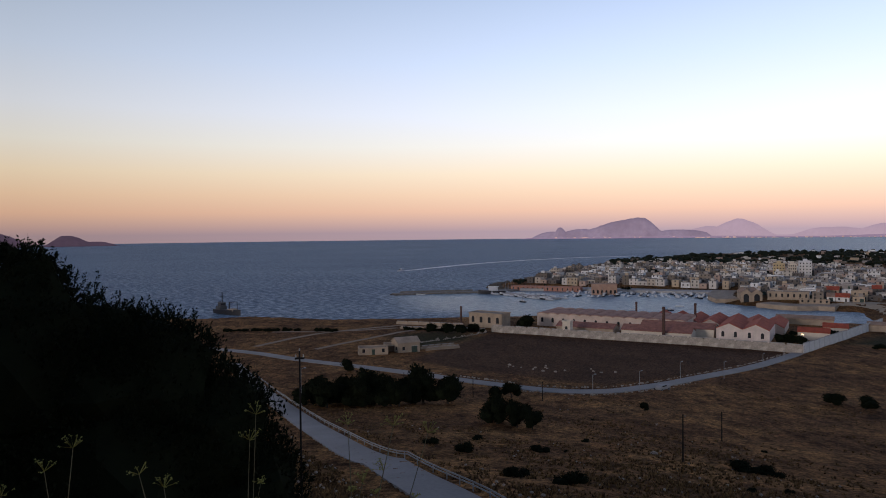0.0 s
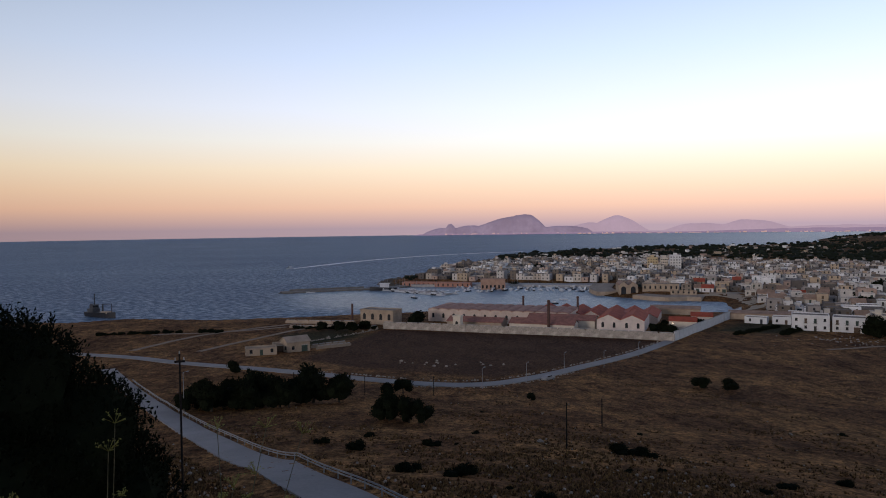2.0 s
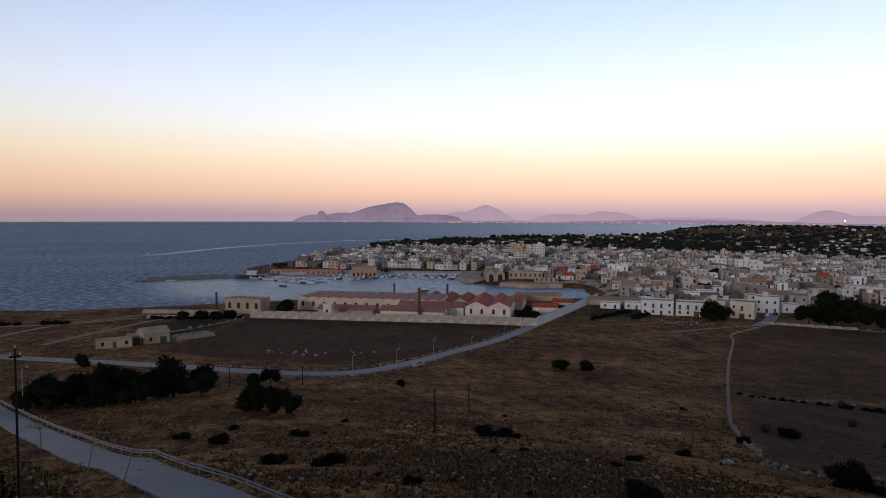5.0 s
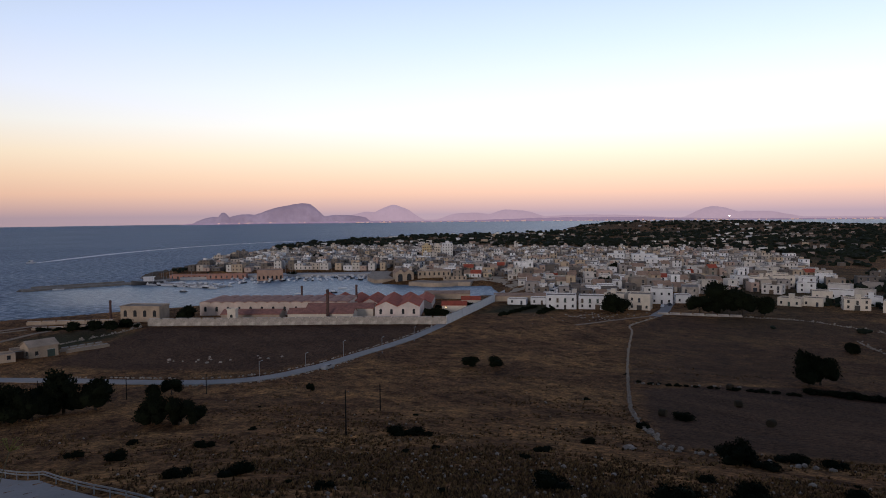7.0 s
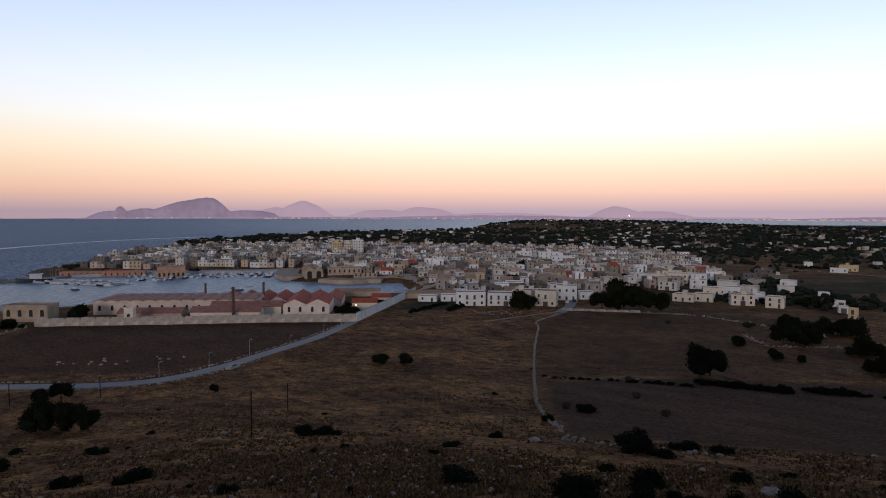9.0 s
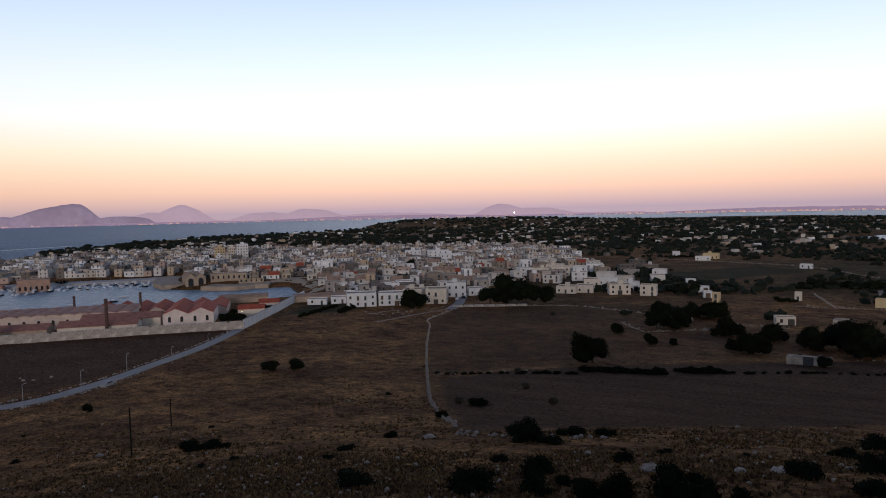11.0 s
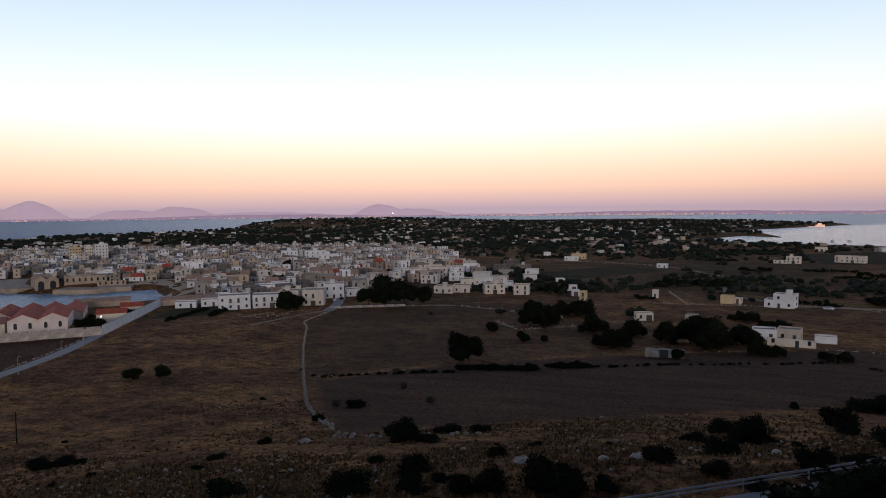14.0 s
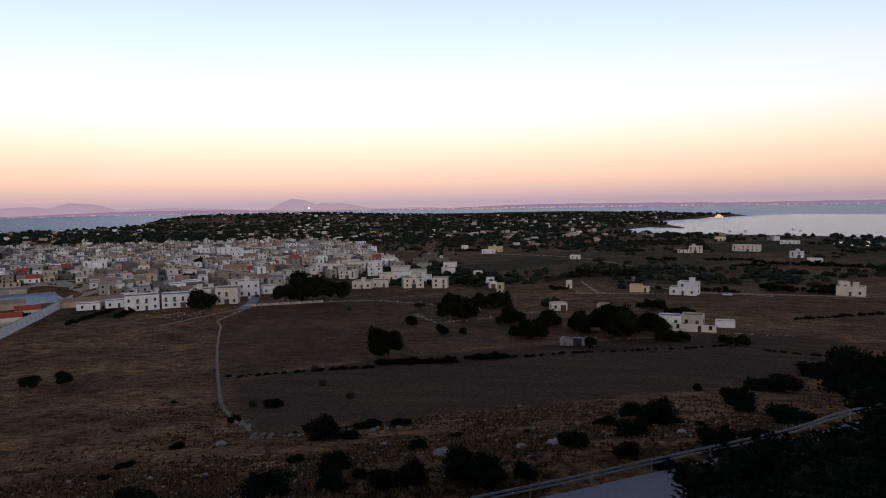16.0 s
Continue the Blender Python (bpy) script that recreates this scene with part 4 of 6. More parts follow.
long_wall((-7, 262), (6, 270), 1.2, TUFF, "broken low stone yard wall of the derelict farm", 3.0)

# ---- harbour buildings ----
block(136, 570, 21, 14, 11.5, -12, material("palace_stone", (0.36, 0.23, 0.17), 0.9, 0, 0.2, 0.3, 3.0, 0.03, 0.2), "brown-pink harbour palace with tall arched windows", 6, ARCH_MID, "palace")
block(93, 609, 64, 9, 4.6, -24, material("red_stucco", (0.34, 0.175, 0.13), 0.9, 0, 0.2, 0.3, 3.0, 0.03, 0.2), "long low red-stucco harbour building", 14, ARCH_SMALL, "harbour_store")


def boathouse(x, y, deg):
    top = thing("boathouse", "old tuff-stone boathouse with two tall arched gables at the water", "boathouse")
    top.matrix_basis = pose(x, y, 1.5, 0, 0, deg)
    for i in (0, 1):
        x0 = -7 + i * 7
        prof = [(x0, 0, -3), (x0 + 7, 0, -3), (x0 + 7, 0, 7), (x0 + 3.5, 0, 9.6), (x0, 0, 7)]
        v = prof + [(a, 24, c) for a, b, c in prof]
        mesh_object("wall", v, [(0, 1, 2, 3, 4), (9, 8, 7, 6, 5), (0, 4, 9, 5), (1, 6, 7, 2)], TUFF, top)
        mesh_object("roof", [(x0 - 0.2, 0.5, 7), (x0 + 3.5, 0.5, 9.5), (x0 + 7.2, 0.5, 7), (x0 - 0.2, 24, 7), (x0 + 3.5, 24, 9.5), (x0 + 7.2, 24, 7)], [(0, 1, 4, 3), (1, 2, 5, 4)], TILE_OLD, top)
        place(ARCH_BIG, top, x0 + 3.5, 0, 0.2, 0)


boathouse(219, 478, -18)
block(243, 474, 26, 12, 5.2, -28, TUFF, "broad tuff-stone waterfront building with a flat roof", 7, ARCH_SMALL)
block(251, 455, 18, 5, 2.4, -28, TUFF, "low stone sea wall terrace at the waterfront", 5, ARCH_SMALL, "waterfront_terrace")


def tower_block(x, y, w, d, floors, deg, mat, label):
    top = thing("apartment_building", label, "building")
    top.matrix_basis = pose(x, y, ground_at(x, y), 0, 0, deg)
    h = floors * 3.1
    mesh_object("wall", *boxes([(-w / 2, -d / 2, -1, w / 2, d / 2, h + 0.8)]), mat, top)
    mesh_object("lift_house", *boxes([(-2, -2, h + 0.8, 2, 2, h + 3)]), mat, top)
    for fl in range(floors):
        mesh_object("balcony", *boxes([(-w / 2 + 0.6, -d / 2 - 1.1, fl * 3.1 - 0.15, w / 2 - 0.6, -d / 2, fl * 3.1), (-w / 2 + 0.6, -d / 2 - 1.1, fl * 3.1, w / 2 - 0.6, -d / 2 - 1.0, fl * 3.1 + 0.9)]), mat, top) if fl else None
        for i in range(4):
            place(WINDOW, top, (i + 0.5) * w / 4 - w / 2, -d / 2, fl * 3.1 + 1.0, 0)
            place(WINDOW, top, w / 2, (i + 0.5) * d / 4 - d / 2, fl * 3.1 + 1.0, 90)


tower_block(373, 694, 12, 12, 5, -26, WHITE, "white five-storey apartment block above the town roofs")
tower_block(357, 716, 11, 11, 4, -26, YELLOW, "cream four-storey apartment block above the town roofs")
tower_block(366, 706, 8, 10, 4, -26, CREAM, "cream four-storey apartment block above the town roofs")
for x, y, w in ((470, 480, 20), (455, 500, 16), (436, 430, 18)):
    tower_block(x, y, w, 10, 3, -40, WHITE, "white three-storey apartment block at the back of town")


# ---- mole, pier and quay ----
def slab(name, line, half, z0, z1, mat, label, step=6.0, wob=0.0, seed=1):
    p = curve_points(line, step)
    d = np.gradient(p, axis=0)
    d /= np.linalg.norm(d, axis=1, keepdims=True)
    n = np.stack([-d[:, 1], d[:, 0]], 1)
    r = random.Random(seed)
    v, f = [], []
    for (x, y), (nx, ny) in zip(p, n):
        b = len(v)
        w1, w2, t = half + r.uniform(-wob, wob), half + r.uniform(-wob, wob), z1 + r.uniform(-wob, wob) * 0.2
        v += [(x + nx * (w1 + 1.5), y + ny * (w1 + 1.5), z0), (x + nx * w1, y + ny * w1, t), (x - nx * w2, y - ny * w2, t), (x - nx * (w2 + 0.4), y - ny * (w2 + 0.4), z0)]
        if b:
            f += [(b - 4 + k, b + k, b + k + 1, b - 3 + k) for k in range(3)]
    f += [(0, 1, 2, 3), (len(v) - 1, len(v) - 2, len(v) - 3, len(v) - 4)]
    return tagged(mesh_object(name, v, f, mat), label, "pier", kind="structure")


WET = material("wet_concrete", (0.15, 0.135, 0.12), 0.85, 0, 0.35, 0.2, 2.0, 0.03, 0.3)
slab("mole", [(-44, 583), (-10, 592), (25, 597), (45, 600), (64, 614)], 6.0, -2, 1.3, WET, "long dark concrete harbour mole edged with rocks", 5.0, 0.8)
slab("mole_parapet", [(-38, 593), (-8, 600), (26, 604.5)], 1.2, -2, 2.2, WET, "dark stone parapet along the mole", 5.0, 0.3, 2)
slab("pier", [(44, 596), (62, 566), (90, 529)], 3.4, -2, 1.3, CONCRETE, "low concrete harbour pier crowded with boats", 5.0, 0.2, 3)
slab("quay", [(70, 616), (117, 611), (158, 595), (199, 573), (236, 563)], 9.0, -2, 2.2, CONCRETE, "stone town quay along the harbour", 6.0, 0.3, 4)

slab("quay", [(236, 563), (226, 545), (214, 520), (208, 490)], 9.0, -2, 3.0, TUFF, "old stone quay before the waterfront houses", 5.0, 0.3, 5)
slab("quay", [(222, 466), (234, 447), (247, 448), (258, 440)], 8.0, -2, 3.0, TUFF, "old stone sea wall before the waterfront buildings", 5.0, 0.3, 6)

# rocks along the shores, past counting
def rock(r, x, y, z, s):
    v = []
    for i in range(3):
        for k in range(6):
            a, rad = k * 1.047 + r.uniform(-0.3, 0.3), s * (1.0, 0.9, 0.45)[i] * r.uniform(0.7, 1.2)
            v.append((x + rad * math.cos(a), y + rad * math.sin(a), z + s * (-0.4, 0.25, 0.6)[i] * r.uniform(0.8, 1.2)))
    return v


ROCK_FACES = [(i * 6 + k, i * 6 + (k + 1) % 6, i * 6 + 6 + (k + 1) % 6, i * 6 + 6 + k) for i in range(2) for k in range(6)] + [(12, 13, 14, 15, 16, 17)]


def rocks(name, spots, mat, label, seed, kind="stuff", category="rocks"):
    r = random.Random(seed)
    v, f = [], []
    for x, y, z, s in spots:
        b = len(v)
        v += rock(r, x, y, z, s)
        f += [tuple(i + b for i in q) for q in ROCK_FACES]
    return tagged(mesh_object(name, v, f, mat), label, category, kind=kind)


rng = random.Random(61)
SHORE_ROCK = material("shore_rock", (0.10, 0.085, 0.07), 0.95, 0, 0.35, 0.3, 3.0, 0.05, 0.1)
coast_line = curve_points(COAST[4:37], 4.0)
spots = []
for x, y in coast_line:
    if 20 < x < 270 and 360 < y < 620:
        continue
    for _ in range(3):
        o = rng.gauss(0, 4)
        spots.append((x + o, y + rng.gauss(0, 4), 0.1, rng.uniform(0.5, 2.2) * (1.5 if y > 600 else 1)))
for x, y in curve_points([(-47, 580), (-38, 592), (0, 603), (40, 610), (60, 640), (56, 676)], 2.5):
    spots.append((x + rng.gauss(0, 2.5), y + rng.gauss(0, 2.5), 0.2, rng.uniform(0.7, 1.6)))
rocks("shore_rocks", spots, SHORE_ROCK, "dark rough rocks along the shoreline", 62)


# ---- boats ----
def hull_mesh(name, l, w, h, mat, n=7):
    v, f = [], []
    for i in range(n + 1):
        t = i / n
        b = w / 2 * (1 - t ** 3.2) * (0.82 + 0.18 * min(1, t * 4))
        rise = h * (1 + 0.35 * t * t)
        y = -l / 2 + l * t
        v += [(-b, y, rise), (-b * 0.75, y, 0), (0, y + (0.05 * l if i == n else 0), -0.35 * h), (b * 0.75, y, 0), (b, y, rise)]
        if i:
            k = i * 5
            f += [(k - 5 + j, k - 4 + j, k + 1 + j, k + j) for j in range(4)] + [(k - 5, k, k + 4, k - 1)]
    f.append((0, 4, 3, 2, 1))
    me = bpy.data.meshes.new(name)
    me.from_pydata(v, [], f)
    me.materials.append(mat)
    return me


def boat(l, w, hull_mat, cabin, mast, label, category="boat"):
    b = thing("boat", label, category, "boats moored in the harbour")
    hull = new("hull", hull_mesh("hull", l, w, 0.11 * l, hull_mat))
    hull.parent = b
    h = 0.11 * l
    if cabin:
        cab = mesh_object("cabin", *boxes([(-w * 0.3, -l * 0.2, h * 0.9, w * 0.3, l * 0.12, h + 0.14 * l), (-w * 0.34, -l * 0.24, h + 0.14 * l, w * 0.34, l * 0.14, h + 0.155 * l)]), HULL_WHITE, b)
        mesh_object("windscreen", *boxes([(-w * 0.28, l * 0.12, h + 0.05 * l, w * 0.28, l * 0.13, h + 0.13 * l)]), GLASS, cab)
    if mast:
        pole = mesh_object("mast", *boxes([(-0.07, 0, h * 0.8, 0.07, 0.14, h + l * mast)]), STEEL, b)
        mesh_object("boom", *boxes([(-0.05, -l * 0.3, h + 1.2, 0.05, 0, h + 1.32)]), STEEL, pole)
    return b


rng = random.Random(77)
fleet = [boat(6, 2.2, HULL_WHITE, False, 0, "small open white fishing boat afloat"), boat(8, 2.8, HULL_WHITE, True, 0, "white motor boat with a small cabin"), boat(10, 3.2, HULL_WHITE, True, 0, "white cabin cruiser moored afloat"),
         boat(9, 3.0, HULL_DARK, True, 0.4, "dark-hulled wooden fishing boat"), boat(10, 3.0, HULL_WHITE, False, 1.2, "white sailing yacht with a bare mast")]
berths = []
for t in np.linspace(0.02, 0.99, 26):
    for s2 in (-1, 1):
        berths.append((44 + 46 * t + s2 * 8.5 * 0.8, 594 - 65 * t + s2 * 8.5 * 0.55, 35 + rng.uniform(-15, 15)))
for k, (x0, y0, x1, y1) in enumerate(((110, 596, 225, 548), (112, 580, 222, 533), (130, 560, 215, 520), (95, 560, 130, 545))):
    for t in np.linspace(0, 1, (30, 27, 20, 9)[k]):
        berths.append((x0 + (x1 - x0) * t + rng.uniform(-2, 2), y0 + (y1 - y0) * t + rng.uniform(-3, 3), rng.uniform(-30, 30) - 25))
berths += [(128, 455, 60), (118, 430, 100), (150, 448, 80), (165, 470, 75), (-20, 579, 80), (60, 512, 40), (206, 505, 60), (226, 460, 100)]
BAY_BERTHS = [(1130, 95), (1133, 74), (1217, 9), (1160, -2)]
used = set()
for i, (x, y, deg) in enumerate(berths):
    k = rng.choice((0, 0, 1, 1, 2, 3, 3, 4, 4))
    m = pose(x, y, 0.05, 0, 0, deg) @ Matrix.Scale(rng.uniform(0.75, 1.05), 4)
    if k not in used:
        fleet[k].matrix_basis = m
        used.add(k)
    else:
        copy_thing(fleet[k], m)
for i, (x, y) in enumerate(BAY_BERTHS):
    tagged(copy_thing(fleet[4 if i > 1 else 2], pose(x, y, 0.05, 0, 0, 70) @ Matrix.Scale(1.2, 4)), "yacht at anchor in the still bay", "boat", "boats at anchor in the bay")

ferry = boat(24, 6, HULL_DARK, True, 0, "dark-hulled ferry moored at the mole")
ferry.matrix_basis = pose(42, 584, 0.05, 0, 0, 80)


SHIP_GREY = material("grey_ship_paint", (0.045, 0.048, 0.055), 0.6, 0, 0.25, 0.5, 4.0, 0.0, 0.3)


def work_ship(x, y, deg):
    s = thing("ship", "dark-hulled work ship with white bridge anchored off shore", "ship")
    s.matrix_basis = pose(x, y, 0, 0, 0, deg) @ Matrix.Scale(1.12, 4)
    hull = new("hull", hull_mesh("hull", 26, 6.4, 2.6, HULL_DARK, 10))
    hull.parent = s
    house_deck = mesh_object("bridge", *boxes([(-2.2, -10, 2.4, 2.2, -5, 4.6), (-1.8, -8.5, 4.6, 1.8, -5.4, 6.6), (-2.0, -8.8, 6.6, 2.0, -5.2, 6.8)]), SHIP_GREY, s)
    mesh_object("bridge_window", *boxes([(-1.6, -5.45, 5.4, 1.6, -5.35, 6.3)]), GLASS, house_deck)
    mesh_object("funnel", *boxes([(-0.7, -9.6, 5.2, 0.7, -8.8, 7.2)]), HULL_DARK, s)
    mesh_object("mast", *boxes([(-0.2, -6.6, 6.8, 0.2, -6.2, 13), (-1.6, -6.5, 10.5, 1.6, -6.4, 10.7)]), HULL_DARK, s)
    mesh_object("crane", *boxes([(-0.3, 1.0, 2.4, 0.3, 1.6, 7.5), (-0.15, 1.2, 7.2, 0.15, 8.5, 7.5)]), HULL_DARK, s)
    mesh_object("foremast", *boxes([(-0.12, 9.4, 2.6, 0.12, 9.7, 8.0)]), HULL_DARK, s)
    mesh_object("cargo", *boxes([(-1.8, 2.4, 2.4, 1.8, 7.5, 3.6)]), TUFF, s)


work_ship(-146, 455, -130)
FOAM = material("sea_foam", (0.68, 0.70, 0.72), 0.9, 0, 0.3, 0.05, 0.4, 0.0, 0.1)
launch = boat(15, 4, HULL_WHITE, True, 0, "white motor launch under way ahead of its wake")
launch.matrix_basis = pose(-60, 938, 0.0, 0, 0, 148)
wake_line = curve_points([(-56, 946), (20, 1085), (90, 1185), (170, 1270), (270, 1345), (400, 1400)], 8.0)
wd = np.gradient(wake_line, axis=0)
wd /= np.linalg.norm(wd, axis=1, keepdims=True)
wv, wf = [], []
for i, ((x, y), (dx, dy)) in enumerate(zip(wake_line, wd)):
    half = (2.0 + 6.5 * min(1, i / 10)) * (1 - 0.7 * i / len(wake_line)) + rng.uniform(-0.4, 0.4)
    wv += [(x - dy * half, y + dx * half, 0.04), (x, y, 0.5), (x + dy * half, y - dx * half, 0.04)]
    if i:
        b = 3 * i
        wf += [(b - 3, b - 2, b + 1, b), (b - 2, b - 1, b + 2, b + 1)]
tagged(mesh_object("wake", wv, wf, FOAM), "white foam wake trailing over the sea", "wake", kind="stuff")

SAND_WATER = material("pond_water", (0.16, 0.19, 0.22), 0.15, 0, 0.1, 0.05, 0.4, 0.0, 0.5)
# sandy beach at the harbour's end
SAND = material("pale_sand", (0.36, 0.29, 0.21), 0.95, 0, 0.15, 0.2, 3.0, 0.02, 0.1)
beach = curve_points([(228, 362), (252, 378), (264, 402), (272, 428), (256, 450)], 2.5)
bd = np.gradient(beach, axis=0)
bd /= np.linalg.norm(bd, axis=1, keepdims=True)
bv, bf = [], []
for i, ((x, y), (dx, dy)) in enumerate(zip(beach, bd)):
    for o, zz in ((5, -0.3), (-1, 0.55), (-9, 2.4), (-22, 4.15)):
        px, py = x - dy * o, y + dx * o
        bv.append((px, py, zz if o > 0 else max(zz, ground_at(px, py) + 0.12)))
    if i:
        b = 4 * i
        bf += [(b - 4 + k, b - 3 + k, b + 1 + k, b + k) for k in range(3)]
tagged(mesh_object("beach", bv, bf, SAND), "pale sand beach at the head of the harbour", "beach", kind="structure")


# ---- walls, tracks and fences in the fields ----
def stone_line(line, h, w, seed, label, limit):
    """A dry stone wall of single stones; the first ones are parts, the rest one mesh."""
    r = random.Random(seed)
    p = curve_points(line, 0.62)
    top = thing("dry_stone_wall", label, "wall")
    x0, y0 = p[0]
    top.matrix_basis = Matrix.Translation((x0, y0, ground_at(x0, y0)))
    zs = land(p[:, 0], p[:, 1])
    shapes = []
    for k in range(10):
        me = bpy.data.meshes.new("stone")
        me.from_pydata(rock(r, 0, 0, 0, 0.27), [], ROCK_FACES)
        me.materials.append(RUBBLE)
        shapes.append(me)
    v, f, count = [], [], 0
    for (x, y), z in zip(p, zs):
        hh = h * r.uniform(0.0, 1.1) * (0.75 + 0.45 * math.sin(x * 0.9 + y * 0.7))
        lay = 0.12
        while lay < hh:
            q = (x + r.uniform(-w, w), y + r.uniform(-w, w), z + lay)
            s = r.uniform(0.6, 1.5)
            if count < limit:
                ob = new("stone", shapes[r.randrange(10)])
                ob.parent = top
                ob.matrix_basis = Matrix.Translation((q[0] - x0, q[1] - y0, q[2] - top.matrix_basis.translation.z)) @ pose(0, 0, 0, r.uniform(-20, 20), r.uniform(-20, 20), r.uniform(0, 360)) @ Matrix.Scale(s, 4)
                count += 1
            else:
                b = len(v)
                v += [(a - x0, c - y0, e - top.matrix_basis.translation.z) for a, c, e in rock(r, *q, 0.27 * s)]
                f += [tuple(i + b for i in face) for face in ROCK_FACES]
            lay += 0.3
    if v:
        tagged(mesh_object("stones", v, f, RUBBLE, top), kind="stuff")
    return top


stone_line([(68, 66), (71, 70), (86, 90), (112, 118.5), (133, 141), (156, 165), (174, 183), (187, 196), (200, 210), (229, 224)], 0.85, 0.2, 91, "tumbled dry stone wall winding down between the fields", 290)
stone_line([(61.5, 59), (62.5, 56), (64.2, 50.8), (66.2, 46.6), (70, 41)], 0.7, 0.45, 92, "collapsed dry stone wall at the field's near end", 60)
stone_line([(113, 118), (126, 108), (136, 102)], 0.3, 0.3, 93, "low dry stone wall between two fields", 10)
stone_line([(190, 62), (215, 40), (232, 22), (236, 0)], 0.3, 0.3, 94, "low dry stone wall between two fields", 10)
stone_line([(20, 318), (6, 302), (-12, 284)], 1.0, 0.4, 95, "dry stone wall climbing from the shore field", 10)
stone_line([(-5, 208), (12, 193.5), (26, 182), (40, 180), (55, 188), (78, 207), (106, 231), (128, 252)], 0.36, 0.25, 96, "low dry stone wall along the narrow road", 10)
stone_line([(20, 171), (34, 169), (52, 177), (72, 192)], 0.36, 0.8, 97, "tumbled dry stone wall along the narrow road", 10)
long_wall((236, 231), (262, 205), 1.0, TUFF_WALL, "low pale garden wall at the edge of the fields", 5.0)
stone_line([(262, 204), (275, 180), (268, 140), (262, 118)], 0.8, 0.35, 98, "pale dry stone wall along the gardens", 10)
stone_line([(345, 71), (361, 25), (357, 10)], 0.9, 0.3, 110, "pale dry stone wall between the gardens and fields", 10)
stone_line([(389, 113), (338, 89)], 0.9, 0.3, 111, "pale dry stone wall between the gardens and fields", 10)
stone_line([(240, 140), (227, 126), (225, 118), (249, 101)], 0.9, 0.3, 112, "pale dry stone wall between the gardens and fields", 10)
stone_line([(262, 108), (263, 83)], 0.9, 0.3, 113, "pale dry stone wall between the gardens and fields", 10)
stone_line([(484, 69), (417, 36)], 0.4, 0.3, 114, "pale dry stone wall between the gardens and fields", 10)
stone_line([(334, 106), (345, 71)], 0.9, 0.3, 115, "pale dry stone wall between the gardens and fields", 10)
stone_line([(580, 303), (566, 179), (498, 107)], 0.9, 0.3, 116, "pale dry stone wall between the gardens and fields", 10)
for line, half, label in (([(-79, 280), (-61, 319), (-25, 349), (-10, 352)], 1.3, "pale dirt track over the shore field"), ([(-52, 270), (-38, 295), (-23, 320), (-15, 330)], 1.2, "pale dirt track over the shore field"),
                          ([(-84, 329), (-51, 329), (-24, 340)], 1.1, "pale dirt track over the shore field"), ([(180, 222), (205, 226), (230, 228)], 0.8, "pale dirt track along the field's edge"),
                          ([(409, 263), (430, 278), (459, 290), (470, 300), (488, 323)], 3.0, "grey street climbing between the gardens"), ([(229, 226), (250, 240), (262, 250), (285, 268)], 2.6, "pale street running into the town"),
                          ([(372, 60), (390, 80), (430, 92)], 1.2, "pale track between fields"), ([(360, 55), (365, 20), (372, -30)], 1.6, "pale track between fields")):
    p = curve_points(line, 3.0)
    tagged(mesh_object("track", *ribbon(p, land(p[:, 0], p[:, 1]), half, 0.14), DIRT if half < 2 else ASPHALT), label, "track", kind="structure")


def guard_rail():
    line = curve_points(ROAD_HIGH, 2.0)
    z = np.interp(np.arange(len(line)), np.linspace(0, len(line) - 1, len(ROAD_Z[1])), ROAD_Z[1])
    d = np.gradient(line, axis=0)
    d /= np.linalg.norm(d, axis=1, keepdims=True)
    p = line + np.stack([-d[:, 1], d[:, 0]], 1) * 3.75
    top = thing("guard_rail", "weathered grey double-rail roadside barrier on short posts", "guard rail")
    post = box_mesh("post", [(-0.035, -0.05, -0.6, 0.035, 0.05, 0.66)], [STEEL])
    x0, y0, z0 = p[0][0], p[0][1], z[0]
    top.matrix_basis = Matrix.Translation((x0, y0, z0))
    for i in range(16, len(p) - 1):
        if i % 2:
            place(post, top, p[i][0] - x0, p[i][1] - y0, z[i] - z0, math.degrees(math.atan2(d[i][1], d[i][0])))
        for lo, hi in ((0.40, 0.52), (0.66, 0.80)):
            v = []
            for j in (i, i + 1):
                for o in (0.08, 0.13):
                    q = p[j] - np.array([-d[j][1], d[j][0]]) * o
                    v += [(q[0] - x0, q[1] - y0, z[j] + lo - z0), (q[0] - x0, q[1] - y0, z[j] + hi - z0)]
            mesh_object("rail", v, [(0, 1, 5, 4), (2, 6, 7, 3), (1, 3, 7, 5), (0, 4, 6, 2), (0, 2, 3, 1), (4, 5, 7, 6)], STEEL, top)


guard_rail()


# ---- poles and lamps ----
def tube(name, p0, p1, r0, r1, mat, parent, n=8):
    a, b = Vector(p0), Vector(p1)
    q = (b - a).to_track_quat("Z", "Y")
    v = [tuple(a + q @ Vector((r0 * math.cos(6.283 * i / n), r0 * math.sin(6.283 * i / n), 0))) for i in range(n)]
    v += [tuple(b + q @ Vector((r1 * math.cos(6.283 * i / n), r1 * math.sin(6.283 * i / n), 0))) for i in range(n)]
    return mesh_object(name, v, [(i, (i + 1) % n, (i + 1) % n + n, i + n) for i in range(n)] + [tuple(range(n, 2 * n)), tuple(range(n))[::-1]], mat, parent)


